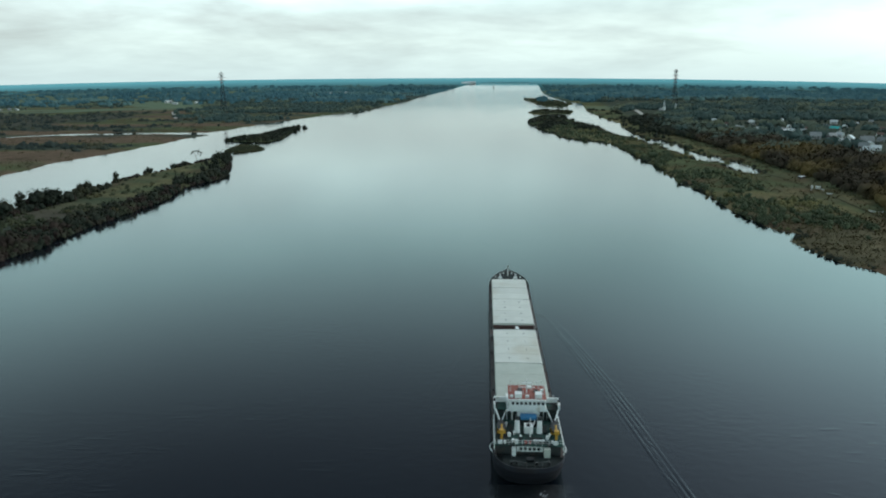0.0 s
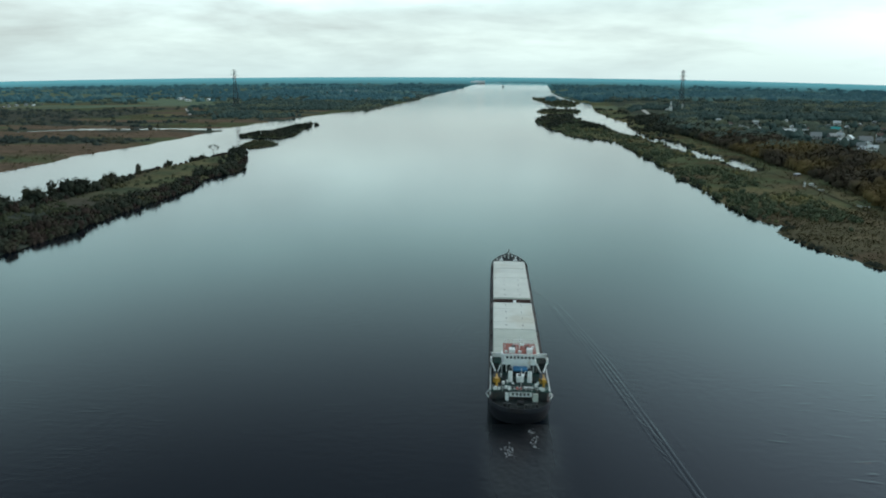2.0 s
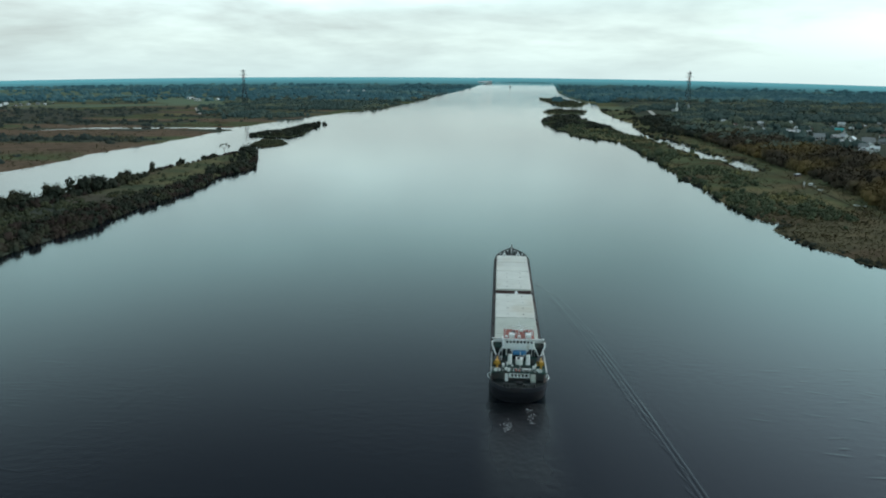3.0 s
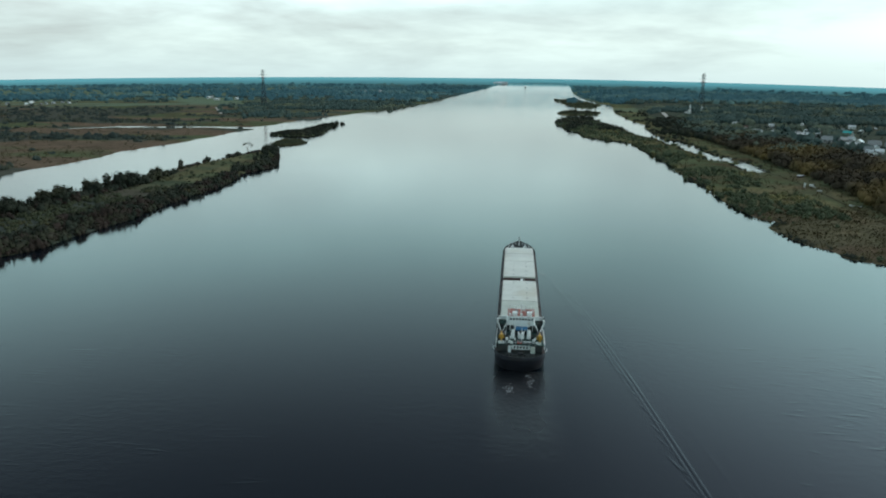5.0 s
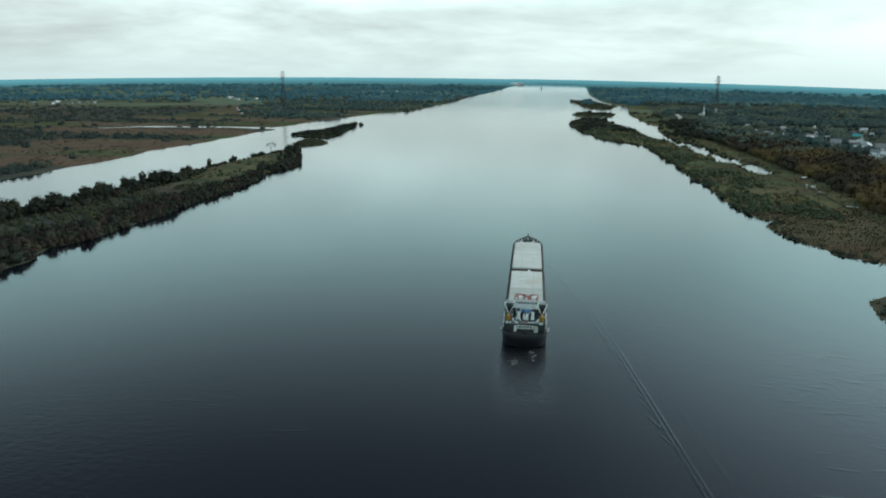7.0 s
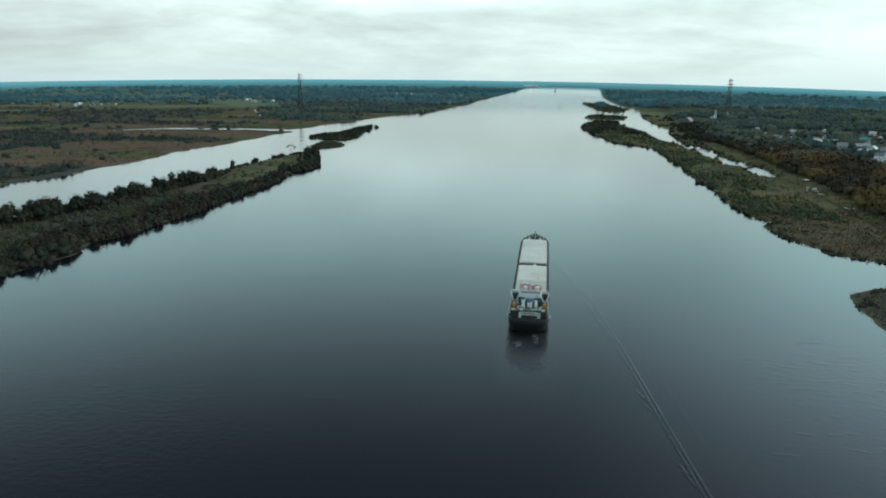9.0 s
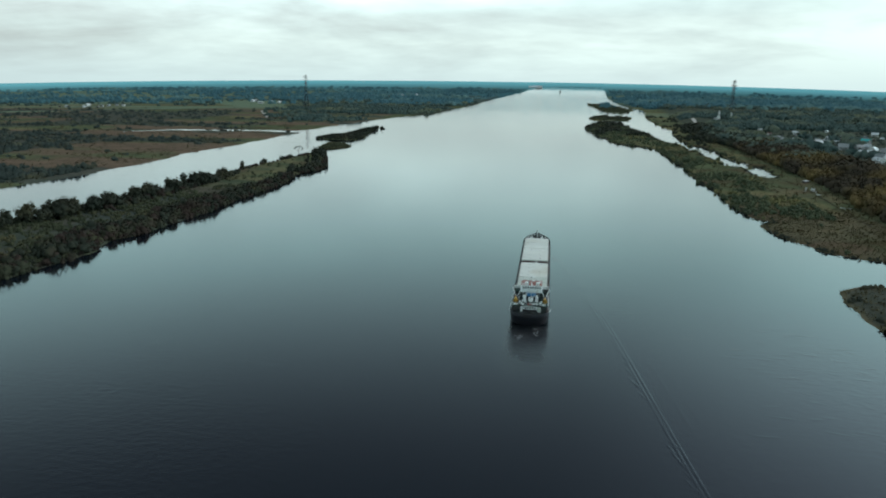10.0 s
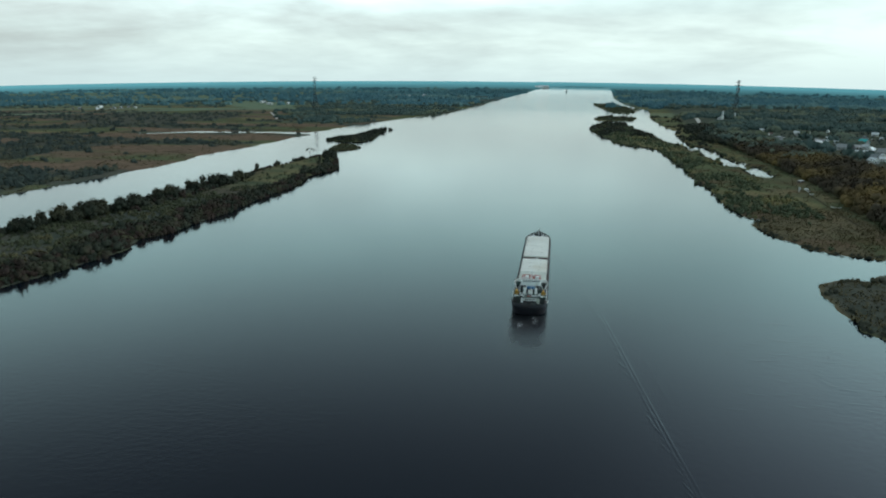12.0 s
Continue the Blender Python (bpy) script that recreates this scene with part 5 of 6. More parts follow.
# short crests staggered along the wake, each turned a little out of its line
spine = curve_points(CREST, 90)
for k in range(3, 86):
    (ax, ay), (bx, by) = spine[k - 1], spine[k + 1]
    lead = math.atan2(by - ay, bx - ax) + radians(rng.uniform(9, 16))
    span, aside = rng.uniform(3.0, 5.5), rng.uniform(-1.6, 0.8) - 1.2
    cx, cy = spine[k][0] + aside, spine[k][1] + rng.uniform(-1, 1)
    line = [(cx + span * f * math.cos(lead), cy + span * f * math.sin(lead)) for f in np.linspace(-1, 1, 9)]
    ridge_strip(verts, faces, line, 0.55, rng.uniform(0.055, 0.11) * (1.0 - 0.4 * k / 90))
for k in range(3):
    shift = 2.0 * k
    ridge_strip(verts, faces, curve_points([(9 - shift, 205), (2 - shift, 178), (-7 - shift, 150)], 24), 0.7, 0.05 - 0.01 * k)
wake = new("bow_wake", mesh_from_arrays("bow_wake", verts, np.array(faces)[:, ::-1], WATER, True))
tagged(wake, "long low wake waves trailing from the ship", "wake", kind="stuff")

rng = np.random.default_rng(5)
verts, faces = [], []
for _ in range(90):
    x, y = rng.normal(-100, 30), rng.uniform(60, 160)
    for k in range(rng.integers(2, 5)):
        span = rng.uniform(2, 8)
        ridge_strip(verts, faces, curve_points([(x - span, y + 1.7 * k + rng.uniform(-1, 1)), (x, y + 1.7 * k), (x + span, y + 1.7 * k + rng.uniform(-1.5, 1))], 10), 0.6, rng.uniform(0.02, 0.045))
for _ in range(150):
    x, y = rng.uniform(62, 128), rng.uniform(45, 150)
    if rng.uniform() > (x - 55) / 60:
        continue
    span, lean = rng.uniform(1.5, 5), rng.uniform(-1.6, 0.4)
    ridge_strip(verts, faces, curve_points([(x - span, y - lean), (x, y), (x + span, y + lean)], 9), rng.uniform(0.4, 0.8), 0.07)
ripples = new("ripples", mesh_from_arrays("ripples", verts, np.array(faces)[:, ::-1], WATER, True))
tagged(ripples, "faint ripple lines crossing the calm water", "ripples", kind="stuff")


def foam_patch(bm, x, y, size):
    """A torn sliver of foam."""
    turn, long = rng.uniform(0.9, 2.4), rng.uniform(2.0, 4.5)
    c, s = math.cos(turn), math.sin(turn)
    ring = []
    for a in np.linspace(0, 2 * math.pi, 9)[:-1]:
        u, v = size * long * rng.uniform(0.5, 1.1) * math.cos(a), size * rng.uniform(0.3, 1.1) * math.sin(a)
        ring.append(bm.verts.new((x + c * u - s * v, y + s * u + c * v, 0.14)))
    bm.faces.new(ring)


# choppy water churned up by the propellers, dying out into the calm river
gx, gy = np.meshgrid(np.linspace(0, 33, 100), np.linspace(60, 123.5, 190))
churn = smooth(-2, 7, 9.5 + 0.03 * (123 - gy) - np.abs(gx - 16.6 + 0.03 * (123 - gy))) * smooth(60, 118, gy)
churn = churn * (0.7 + 0.3 * smooth(0.3, 0.6, rough_noise(gx, gy * 0.5, 5, 81)))
chop = (rough_noise(gx * 1.2, gy, 0.9, 83, 2) - 0.5) * 0.15 + (rough_noise(gx, gy * 0.6, 3.0, 85, 2) - 0.5) * 0.06
wash_mesh = mesh_from_arrays("propeller_wash", np.stack([gx, gy, 0.006 + churn * (chop + 0.08)], -1).reshape(-1, 3), grid_faces(*gx.shape), WASH, True)
wash_mesh.attributes.new("churn", "FLOAT", "POINT").data.foreach_set("value", churn.astype(np.float32).ravel())
tagged(new("propeller_wash", wash_mesh), "choppy water churned up behind the stern", "wash", kind="stuff")

bm = bmesh.new()
for cx, cy in ((19.4, 116.5), (13.6, 111.5)):
    for _ in range(26):
        foam_patch(bm, cx + rng.normal() * 0.6, cy + rng.normal() * 1.8, rng.uniform(0.08, 0.2))
me = bpy.data.meshes.new("propeller_foam")
bm.to_mesh(me)
bm.free()
me.materials.append(FOAM)
tagged(new("propeller_foam", me), "small white foam flecks behind the stern", "foam", kind="stuff")


# ---- single trees ----
def stand(proto, x, y, size, turn, group):
    """Sets a copy of a tree on the ground at a place of the plan."""
    z = float(height(np.array([x], float), np.array([y], float))[0])
    sx, sy, sz = (float(v[0]) for v in settle(np.array([x], float), np.array([y], float), np.array([z])))
    m = pose(sx, sy, sz, 0, 0, turn) @ Matrix.Scale(size, 4)
    ob = copy_thing(proto, m)
    ob.matrix_basis = m
    ob["group"] = group
    return ob


def retire(ob):
    for o in (*ob.children_recursive, ob):
        bpy.data.objects.remove(o)


alders = [make_tree(rng, 10.0, w, DARK_LEAF, "dark full-crowned alder by the water", clumps=c) for w, c in ((8.2, 12), (7.0, 11), (9.4, 14), (6.0, 10))]
back_line = [(y, x) for x, y in ((-300, 235), (-287, 285), (-277, 330), (-266, 405), (-256, 470), (-258, 540))]
by, bx = [p[0] for p in back_line], [p[1] for p in back_line]
count = 0
while count < 88:
    y = rng.uniform(232, 522)
    if rng.uniform() > np.interp(y, [232, 300, 400, 440, 470, 522], [0.9, 1, 0.9, 0.6, 0.22, 0.12]) * smooth(0.30, 0.52, float(rough_noise(np.array([0.0]), np.array([y]), 26, 47)[0])):
        continue
    x = float(np.interp(y, by, bx)) + rng.uniform(1.5, 15)
    stand(alders[rng.integers(0, 4)], x, y, rng.uniform(0.7, 1.4), rng.uniform(0, 360), "alders along the spit's back")
    count += 1
for x, y, s in ((-259, 545, 1.0), (-262, 505, 1.0), (-264, 498, 0.9), (-258, 500, 0.8), (-285, 300, 1.3), (-262, 372, 1.15), (-209, 600, 0.7), (-212, 560, 0.62), (-219, 640, 0.75), (-222, 668, 0.8), (-226, 690, 0.85),
                (-216, 655, 0.8), (-226, 712, 0.8), (-206, 615, 0.75), (-202, 600, 0.7), (-208, 636, 0.85), (-231, 700, 0.7), (-214, 676, 0.9), (-205, 625, 0.6)):
    stand(alders[rng.integers(0, 4)], x, y, s, rng.uniform(0, 360), "alders along the spit's back")
for _ in range(34):
    f = rng.uniform()
    stand(alders[rng.integers(0, 4)], -256 + 22 * f + rng.uniform(-14, 12), 905 + 290 * f, rng.uniform(0.5, 0.85), rng.uniform(0, 360), "alders on the islet")
for ob in alders:
    retire(ob)

belt_protos = [make_tree(rng, 12.0, w, BELT_LEAF, "rusty brown autumn tree on the bluff", leaves=420, clumps=c) for w, c in ((6.0, 9), (7.5, 11), (5.0, 8))]
for _ in range(150):
    y = rng.uniform(380, 900)
    x = float(np.interp(y, BLUFF_Y, BLUFF_X)) + rng.uniform(4, 26)
    stand(belt_protos[rng.integers(0, 3)], x, y, rng.uniform(0.5, 0.85), rng.uniform(0, 360), "autumn trees on the bluff")
for ob in belt_protos:
    retire(ob)

# the crooked, half-bare tree on the spit
crooked = tagged(new("crooked_tree"), "crooked half-bare tree leaning over the spit", "tree")
bm = bmesh.new()
rod(bm, (0, 0, -0.5), (-1.2, 0.2, 4.5), 0.35, 0.24)
rod(bm, (-1.2, 0.2, 4.5), (-4.2, 0.5, 8.2), 0.24, 0.1)
rod(bm, (-1.2, 0.2, 4.5), (1.8, 0, 8.8), 0.22, 0.1)
rod(bm, (1.8, 0, 8.8), (4.6, 0.3, 7.6), 0.12, 0.06)
rod(bm, (0.3, 0, 6.7), (3.4, 0, 5.8), 0.12, 0.05)
part("trunk", bm, BARK, crooked)
v = leaf_cloud(rng, 150, [(-4.4, 0.5, 8.4, 1.3), (-2.2, 0.3, 9.6, 1.1), (1.4, 0, 9.6, 1.6), (4.4, 0.3, 8.0, 1.3), (-5.6, 0.4, 7.0, 0.9), (3.6, 0, 6.2, 0.9)], 0.5)
crown = new("crown", mesh_from_arrays("crown", v[:, :3], np.arange(len(v)).reshape(-1, 4), DARK_LEAF, True, v[:, 3:]))
crown.parent = crooked
crooked.matrix_world = pose(-245, 691, 1.2)


# ---- pylons of the river crossing ----
STEEL_GREY = surface("galvanised_steel", (0.020, 0.026, 0.030), (0.05, 0.055, 0.06), scale=0.2, rough=0.5, metal=0.5)
PYLON_RED = surface("pylon_red_paint", (0.22, 0.06, 0.04), (0.3, 0.09, 0.06), scale=0.2, rough=0.6)


def make_pylon():
    root = tagged(new("lattice_pylon"), "tall steel lattice power pylon above the woods", "pylon", group="pylons of the river crossing")

    def half(z):
        return np.interp(z, [0, 60, 100], [8.0, 3.0, 2.1])

    levels = [0, 13, 26, 38, 49, 59, 68, 76, 84, 92, 100]
    for sx in (-1, 1):
        for sy in (-1, 1):
            bm = bmesh.new()
            for a, b in zip(levels, levels[1:]):
                rod(bm, (sx * half(a), sy * half(a), a), (sx * half(b), sy * half(b), b), 0.30, 0.26, sides=5)
            part("leg", bm, STEEL_GREY, root)
    for a, b in zip(levels, levels[1:]):
        bm = bmesh.new()
        for sx, sy, tx, ty in ((-1, -1, 1, -1), (1, -1, 1, 1), (1, 1, -1, 1), (-1, 1, -1, -1)):
            rod(bm, (sx * half(a), sy * half(a), a), (tx * half(b), ty * half(b), b), 0.2, sides=4)
            rod(bm, (tx * half(a), ty * half(a), a), (sx * half(b), sy * half(b), b), 0.2, sides=4)
            rod(bm, (sx * half(b), sy * half(b), b), (tx * half(b), ty * half(b), b), 0.2, sides=4)
        part("bracing", bm, PYLON_RED if 60 < a < 80 else STEEL_GREY, root)
    for z, reach in ((76, 9), (85, 11), (94, 8)):
        for sx in (-1, 1):
            bm = bmesh.new()
            for sy in (-1, 1):
                rod(bm, (sx * 2, sy * 1.8, z), (sx * reach, 0, z + 0.8), 0.26, 0.18, sides=5)
                rod(bm, (sx * 2, sy * 1.8, z + 3), (sx * reach, 0, z + 0.8), 0.2, 0.15, sides=5)
            part("crossarm", bm, STEEL_GREY, root)
    return root


pylon = make_pylon()
for x, y, turn in ((-590, 1900, 10), (592, 1800, 12)):
    s = settle(np.array([float(x)]), np.array([float(y)]), np.array([2.0]))
    copy_thing(pylon, pose(s[0][0], s[1][0], s[2][0], 0, 0, turn))
retire(pylon)


# ---- houses ----
ROOF_GREY = surface("grey_slate_roof", (0.12, 0.14, 0.14), (0.30, 0.33, 0.33), scale=0.6, rough=0.6)
ROOF_WHITE = surface("pale_metal_roof", (0.48, 0.52, 0.53), (0.74, 0.78, 0.78), scale=0.5, rough=0.5)
ROOF_TURQUOISE = surface("turquoise_metal_roof", (0.02, 0.34, 0.34), (0.05, 0.48, 0.46), scale=0.5, rough=0.4, vary=0)
ROOF_BROWN = surface("brown_roof", (0.07, 0.04, 0.03), (0.16, 0.09, 0.07), scale=0.5, rough=0.7)
WALL_WHITE = surface("whitewashed_wall", (0.55, 0.56, 0.54), (0.78, 0.78, 0.75), scale=0.5, rough=0.8)
WALL_WOOD = surface("weathered_board_wall", (0.09, 0.08, 0.07), (0.20, 0.17, 0.14), scale=0.6, rough=0.85)
WALL_GREY = surface("grey_brick_wall", (0.30, 0.30, 0.30), (0.48, 0.47, 0.45), scale=0.6, rough=0.85)


def make_house(w, l, h, rise, wall_paint, roof_paint, label, category="house"):
    """A gabled house > wall, roof > chimney, windows > sill, door; its ridge runs along y."""
    root = tagged(new("house"), label, category, group="village houses")
    bm = bmesh.new()
    prof = [(-w / 2, -1.5), (w / 2, -1.5), (w / 2, h), (0, h + rise), (-w / 2, h)]
    a = [bm.verts.new((x, -l / 2, z)) for x, z in prof]
    b = [bm.verts.new((x, l / 2, z)) for x, z in prof]
    bridge(bm, a, b)
    bm.faces.new(a[::-1])
    bm.faces.new(b)
    part("wall", bm, wall_paint, root)
    bm = bmesh.new()
    e, t = 0.5, 0.22
    slope = rise / (w / 2)
    prof = [(-w / 2 - e, h - e * slope + 0.05), (0, h + rise + 0.05), (w / 2 + e, h - e * slope + 0.05), (w / 2 + e, h - e * slope + 0.05 + t), (0, h + rise + 0.05 + t), (-w / 2 - e, h - e * slope + 0.05 + t)]
    a = [bm.verts.new((x, -l / 2 - e, z)) for x, z in prof]
    b = [bm.verts.new((x, l / 2 + e, z)) for x, z in prof]
    bridge(bm, a, b)
    bm.faces.new(a[::-1])
    bm.faces.new(b)
    roof = part("roof", bm, roof_paint, root)
    part("chimney", boxed(w * 0.15, w * 0.15 + 0.6, l * 0.1, l * 0.1 + 0.6, h + rise * 0.4, h + rise + 0.8), WALL_GREY, roof)
    for k, x in enumerate((-w * 0.25, w * 0.25)):
        pane = part("window", boxed(x - 0.6, x + 0.6, -l / 2 - 0.06, -l / 2 + 0.05, h * 0.35, h * 0.35 + 1.4), GLASS, root)
        part("sill", boxed(x - 0.75, x + 0.75, -l / 2 - 0.14, -l / 2 + 0.02, h * 0.35 - 0.12, h * 0.35), WALL_WHITE, pane)
    for y in (-l * 0.25, l * 0.2):
        part("window", boxed(-w / 2 - 0.06, -w / 2 + 0.05, y - 0.6, y + 0.6, h * 0.35, h * 0.35 + 1.4), GLASS, root)
    part("door", boxed(-w / 2 - 0.08, -w / 2 + 0.05, -0.5, 0.5, 0, 2.1), WALL_WOOD, root)
    return root


def put(ob, x, y, turn, size=1.0, sink=0.0):
    """A copy of a thing on the ground of the plan, drawn in with the land when far."""
    ax, ay = np.array([float(x)]), np.array([float(y)])
    z = height(ax, ay)
    s = settle(ax, ay, z - sink)
    shrink = float(np.hypot(s[0][0] - HUB[0], s[1][0] - HUB[1]) / np.hypot(x - HUB[0], y - HUB[1])) * size
    m = pose(s[0][0], s[1][0], s[2][0], 0, 0, turn) @ Matrix.Scale(shrink, 4)
    twin = copy_thing(ob, m)
    twin.matrix_basis = m
    return twin


kinds = {
    "w": make_house(7, 10, 3.2, 2.8, WALL_WHITE, ROOF_WHITE, "whitewashed village house with a pale metal roof"),
    "g": make_house(8, 10, 3.4, 3.2, WALL_GREY, ROOF_GREY, "grey village house with a slate roof"),
    "b": make_house(6.5, 9, 3.0, 3.0, WALL_WOOD, ROOF_GREY, "weathered board house with a grey roof"),
    "n": make_house(7, 9, 3.0, 3.0, WALL_WHITE, ROOF_BROWN, "white house with a brown roof"),
    "t": make_house(14, 13, 6.5, 6.0, WALL_GREY, ROOF_TURQUOISE, "large house with a bright turquoise roof"),
    "s": make_house(8, 24, 4.5, 2.2, WALL_WHITE, ROOF_WHITE, "long white shed with a pale roof", "shed"),
}
VILLAGE = [
    ("t", 494, 878, 35, 1.0), ("w", 418, 911, 60, 1.2), ("g", 403, 948, 77, 1.3), ("w", 358, 865, 26, 0.7),
    ("g", 456, 937, 101, 1.0), ("b", 419, 842, 122, 1.0), ("w", 471, 912, 39, 1.0), ("n", 471, 876, 17, 1.0),
    ("g", 466, 834, 102, 1.1), ("w", 462, 789, 140, 1.4), ("g", 460, 754, 74, 1.5), ("w", 401, 653, 15, 1.2),
    ("w", 420, 729, 56, 0.9), ("g", 442, 826, 70, 1.4), ("b", 423, 812, 44, 1.1), ("s", 444, 774, 67, 0.8),
    ("w", 445, 722, 164, 1.0), ("w", 424, 678, 66, 1.0), ("g", 428, 705, 49, 1.0), ("g", 488, 772, 42, 1.0),
    ("n", 531, 845, 79, 1.0), ("w", 420, 869, 160, 0.7), ("w", 398, 907, 95, 1.2),
    ("w", 386, 955, 80, 0.8), ("w", 391, 836, 100, 0.9), ("w", 494, 1118, 85, 1.0), ("w", 513, 1121, 110, 1.0), ("s", 476, 952, 80, 0.6),
    ("s", 346, 1073, 95, 0.7), ("w", 376, 1106, 60, 1.1), ("w", 372, 890, 85, 0.9), ("w", 430, 880, 70, 1.0), ("w", 445, 905, 100, 1.1), ("w", 481, 845, 30, 1.2), ("w", 610, 1090, 60, 1.2),
]
for kind, x, y, turn, size in VILLAGE:
    put(kinds[kind], x, y, turn, size * 0.84)
for _ in range(80):
    x, y = rng.uniform(380, 800), rng.uniform(600, 1180)
    if x - np.interp(y, BLUFF_Y, BLUFF_X) > 90:
        put(kinds["wgbnww"[rng.integers(0, 6)]], x, y, rng.uniform(0, 180), rng.uniform(0.5, 0.8))
for _ in range(14):
    put(kinds["wgbs"[rng.integers(0, 4)]], rng.uniform(-1480, -1280), rng.uniform(1900, 2250), rng.uniform(0, 180), rng.uniform(0.6, 0.95))
for x, y, size in ((-1037, 2672, 1.2), (-1020, 2650, 1.0), (-932, 2460, 1.1), (-950, 2620, 1.0), (-890, 2550, 1.1)):
    put(kinds["sgw"[rng.integers(0, 3)]], x, y, rng.uniform(0, 180), size)
for _ in range(12):
    put(kinds["wgbn"[rng.integers(0, 4)]], rng.uniform(-640, -430), rng.uniform(3300, 4100), rng.uniform(0, 180), 1.5)
for x, y, s in ((290, 7900, 3.2), (240, 7800, 2.6), (330, 8050, 3.6), (270, 7700, 2.2)):
    put(kinds["s"], x, y, 90, s)
for ob in kinds.values():
    retire(ob)


# ---- the church ----
church = tagged(new("church"), "white church with a pointed bell tower among trees", "church")
part("nave", boxed(-6, 6, 4, 24, -2, 9), WALL_WHITE, church)
bm = bmesh.new()
a = [bm.verts.new(p) for p in ((-6.5, 3.5, 9), (6.5, 3.5, 9), (0, 3.5, 13))]
b = [bm.verts.new(p) for p in ((-6.5, 24.5, 9), (6.5, 24.5, 9), (0, 24.5, 13))]
bridge(bm, a, b)
bm.faces.new(a[::-1])
bm.faces.new(b)
part("roof", bm, ROOF_GREY, church)
tower = part("bell_tower", boxed(-4, 4, -4, 4, -2, 17, bevel=0.3), WALL_WHITE, church)
part("belfry", rodded((0, 0, 17), (0, 0, 25), 3.6, 3.2, sides=8), WALL_WHITE, tower)
for k in range(4):
    a = math.pi / 2 * k
    part("belfry_opening", rodded((3.1 * math.cos(a), 3.1 * math.sin(a), 19), (3.1 * math.cos(a), 3.1 * math.sin(a), 23), 0.8, sides=8), GLASS, tower)
part("spire", rodded((0, 0, 25), (0, 0, 40), 3.3, 0.12, sides=8), ROOF_WHITE, church, "pale pointed spire")
part("cross", boxed(-0.12, 0.12, -0.12, 0.12, 40, 42.5), STEEL_GREY, church)
small = tagged(new("chapel"), "small white chapel with a slim turret", "church")
part("wall", boxed(-3.5, 3.5, -4, 5, -2, 8), WALL_WHITE, small)
part("turret", rodded((0, 0, 8), (0, 0, 17), 2.4, 2.0, sides=8), WALL_WHITE, small)
part("dome", rodded((0, 0, 17), (0, 0, 24), 2.3, 0.15, sides=10), ROOF_WHITE, small)
for ob, x, y, size in ((church, 486, 1540, 0.62), (small, 536, 1615, 0.7)):
    s = settle(np.array([float(x)]), np.array([float(y)]), height(np.array([float(x)]), np.array([float(y)])))
    ob.matrix_world = pose(s[0][0], s[1][0], s[2][0], 0, 0, 15) @ Matrix.Scale(size, 4)


# ---- small things on the banks ----
def track(name, keys, width, material, label):
    """A bare earth track that follows the ground."""
    pts = curve_points(keys, 30)
    verts, faces = [], []
    for i, (x, y) in enumerate(pts):
        ax, ay = pts[max(0, i - 1)]
        bx, by = pts[min(len(pts) - 1, i + 1)]
        d = math.hypot(bx - ax, by - ay) or 1
        for f in (-0.5, -0.17, 0.17, 0.5):
            px, py = np.array([x - (by - ay) / d * width * f]), np.array([y + (bx - ax) / d * width * f])
            s = settle(px, py, height(px, py) + 0.35)
            verts.append((s[0][0], s[1][0], s[2][0]))
    for i in range(len(pts) - 1):
        for k in range(3):
            a = i * 4 + k
            faces.append((a, a + 1, a + 5, a + 4))
    tagged(new(name, mesh_from_arrays(name, verts, faces, material, True)), label, "track", kind="structure")


SAND = surface("pale_sand", (0.30, 0.28, 0.24), (0.48, 0.45, 0.40), scale=0.3, rough=0.95)
track("road", [(-698, 1819), (-630, 1650), (-563, 1484)], 7, SAND, "pale sandy track")
DARK_EARTH = surface("damp_earth", (0.022, 0.021, 0.017), (0.045, 0.040, 0.030), scale=0.3, rough=1.0, shine=0.0)
track("footpath", [(268, 575), (268, 525), (260, 450), (249, 382), (242, 331), (237, 286)], 0.8, DARK_EARTH, "narrow damp earth path")
track("road", [(456, 1656), (425, 1500), (391, 1352)], 8, SAND, "pale sandy track")

hut = tagged(new("shelter"), "white flat-roofed shelter on the meadow", "shelter")
part("roof", boxed(-6, 6, -2.5, 2.5, 2.6, 2.9), ROOF_WHITE, hut)
part("wall", boxed(-5.5, 5.5, -2, 2, -1, 2.6), WALL_WOOD, hut)
beacon = tagged(new("river_beacon"), "white wooden river beacon on the marsh", "beacon")
part("board", boxed(-1.3, 1.3, -0.1, 0.1, 3.2, 6.4), WALL_WHITE, beacon)
for x in (-1.0, 1.0):
    part("leg", rodded((x, 0.2, -1), (x * 0.8, 0.1, 6.2), 0.16), WALL_WHITE, beacon)
part("brace", rodded((-1, 0.25, 0.5), (0.9, 0.25, 3.2), 0.12), WALL_WHITE, beacon)
cabin = tagged(new("boat_hut"), "small white boat hut by the pond", "hut")
part("wall", boxed(-1.6, 1.6, -2, 2, -0.5, 2.2), WALL_WHITE, cabin)
part("roof", boxed(-1.9, 1.9, -2.3, 2.3, 2.2, 2.5, bevel=0.08), ROOF_WHITE, cabin)
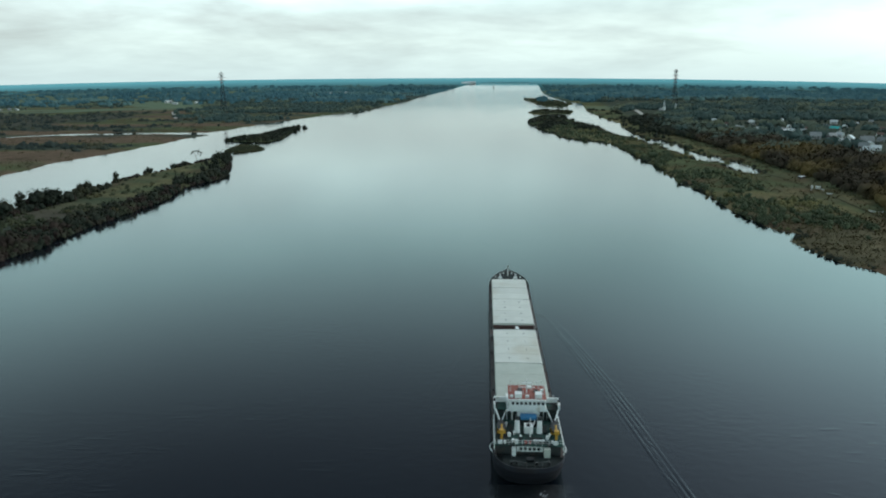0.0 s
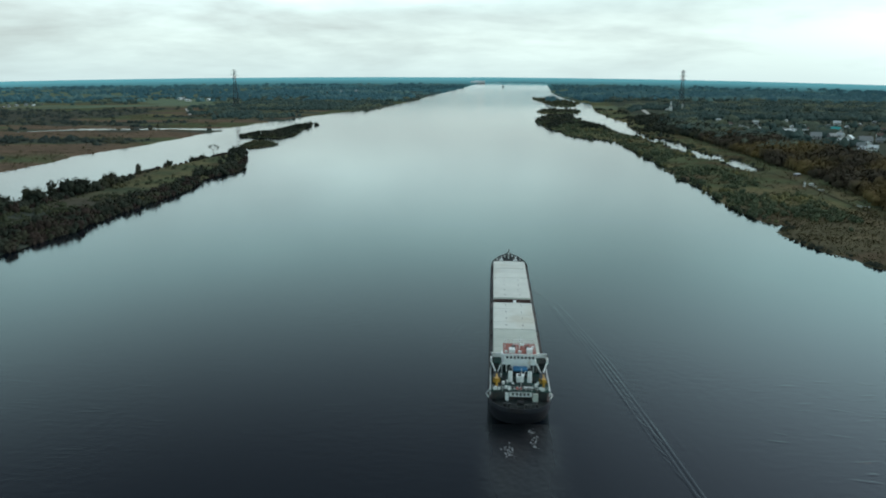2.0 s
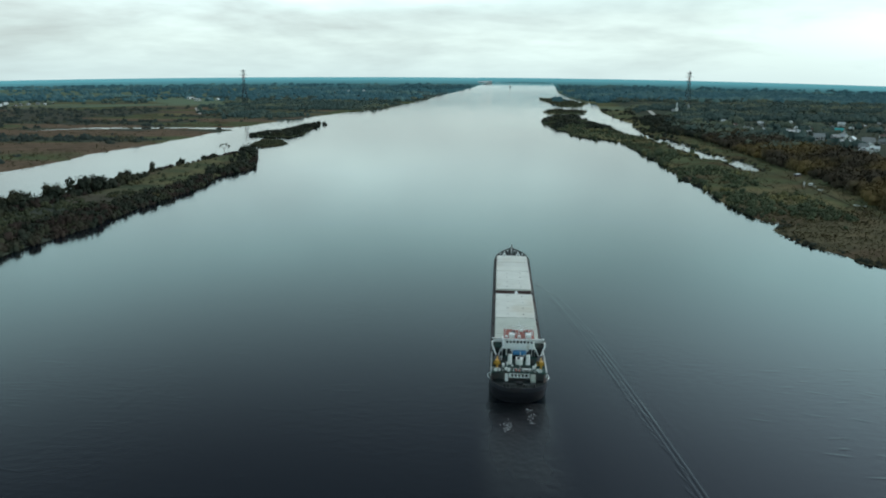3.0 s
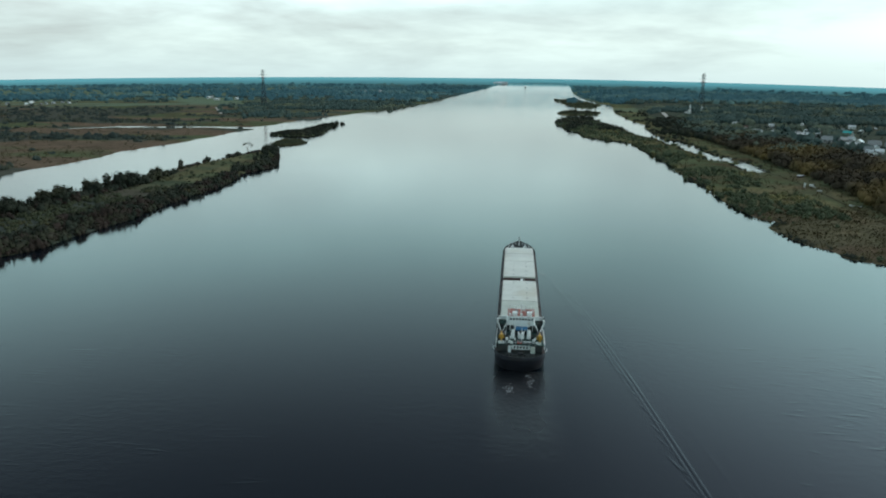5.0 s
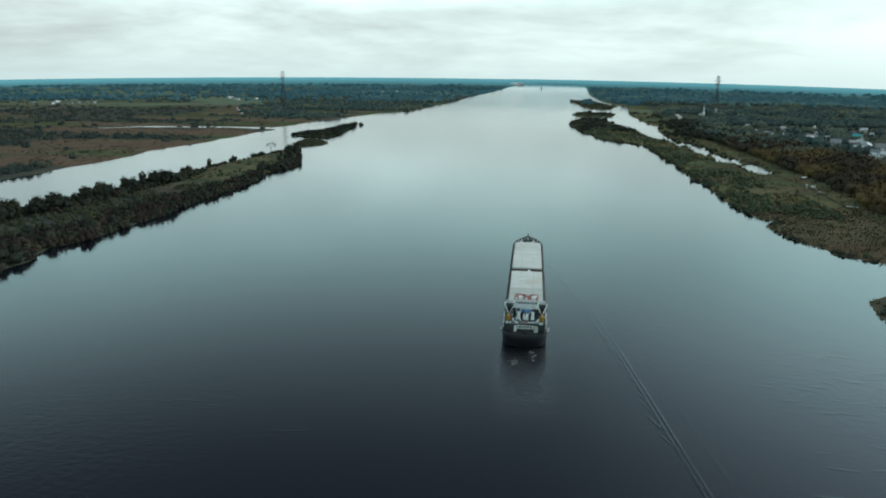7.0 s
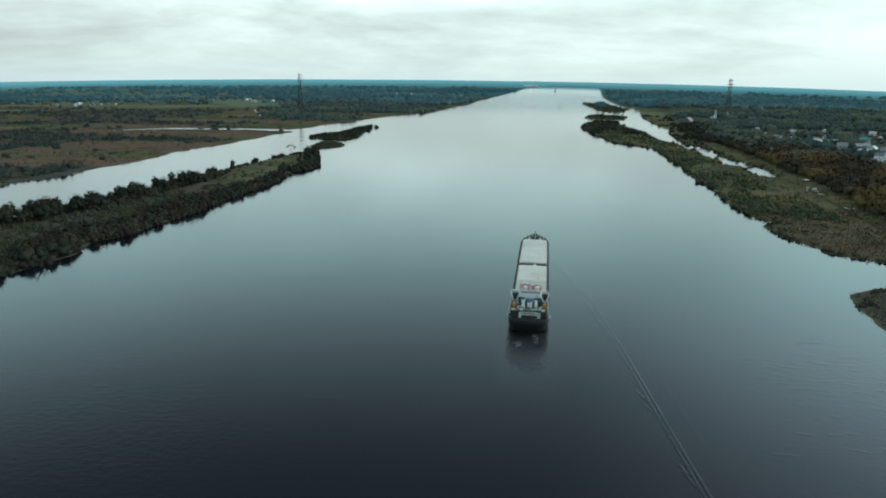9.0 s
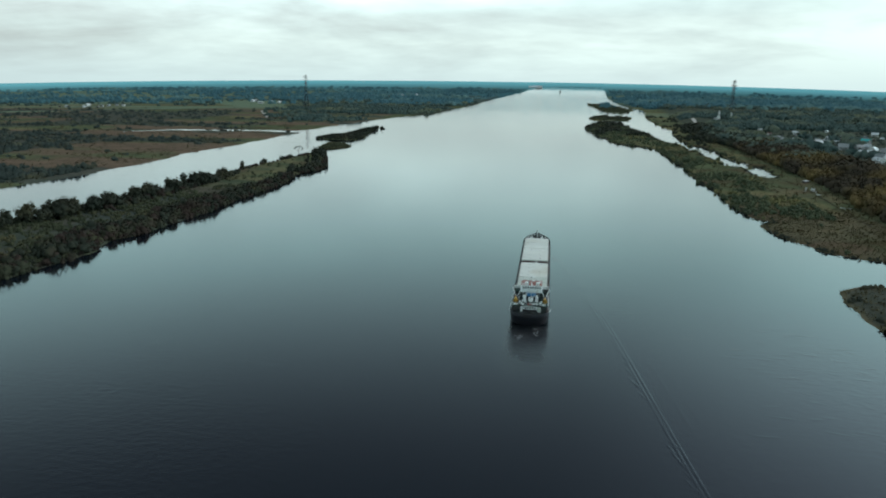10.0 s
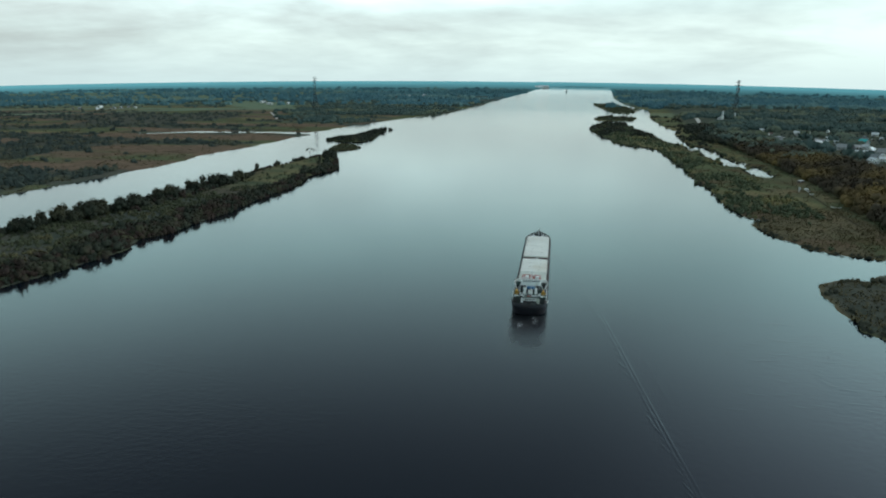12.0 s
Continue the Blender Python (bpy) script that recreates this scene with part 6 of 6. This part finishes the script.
for ob, x, y, turn in ((hut, 285, 545, 40), (beacon, 260, 482, 10), (cabin, 270, 492, 30)):
    z = float(height(np.array([float(x)]), np.array([float(y)]))[0])
    ob.matrix_world = pose(x, y, z, 0, 0, turn) @ Matrix.Scale(0.65, 4)

# a far vessel in the middle of the river
vessel = tagged(new("far_ship"), "small dark ship far up the river", "ship")
bm = bmesh.new()
lo = [bm.verts.new((x * 0.9, y, -1)) for x, y in ship_outline(0, 90, 6, 5, 16, 10)]
hi = [bm.verts.new((x, y, 4)) for x, y in ship_outline(-1, 92, 6.5, 5, 16, 10)]
bridge(bm, lo, hi)
bm.faces.new(hi)
part("hull", bm, HULL_PAINT, vessel)
part("deckhouse", boxed(-5, 5, 4, 18, 4, 14, bevel=0.3), WHITE_PAINT, vessel)
part("mast", rodded((0, 12, 14), (0, 12, 24), 0.4), DARK_STEEL, vessel)
s = settle(np.array([404.0]), np.array([5600.0]), np.array([0.0]))
vessel.matrix_world = pose(s[0][0], s[1][0], s[2][0] + 0.2, 0, 0, -5) @ Matrix.Scale(0.75, 4)


# ---- small boats drawn up beside the meadow path ----
def make_boat():
    root = tagged(new("rowing_boat"), "small white rowing boat drawn up on the meadow", "boat", group="boats on the meadow")
    bm = bmesh.new()
    rings = []
    for half, rise, tuck in ((0.35, 0.0, 0.82), (0.72, 0.3, 0.95), (0.8, 0.62, 1.0)):
        ring = []
        for k in range(16):
            a = 2 * math.pi * k / 16
            ring.append(bm.verts.new((half * math.cos(a), 2.1 * tuck * math.sin(a), rise + 0.15 * max(0.0, math.sin(a)) ** 3)))
        rings.append(ring)
    for lo, hi in zip(rings, rings[1:]):
        bridge(bm, lo, hi)
    bm.faces.new(rings[0][::-1])
    part("hull", bm, WALL_WHITE, root)
    part("thwart", boxed(-0.7, 0.7, -0.2, 0.15, 0.42, 0.48), WALL_WOOD, root)
    return root


boat_proto = make_boat()
for x, y, turn in ((269, 485, 25), (265, 468, 70), (256, 404, 40), (259, 401, 110)):
    stand(boat_proto, x, y, 1.0, turn, "boats on the meadow")
retire(boat_proto)
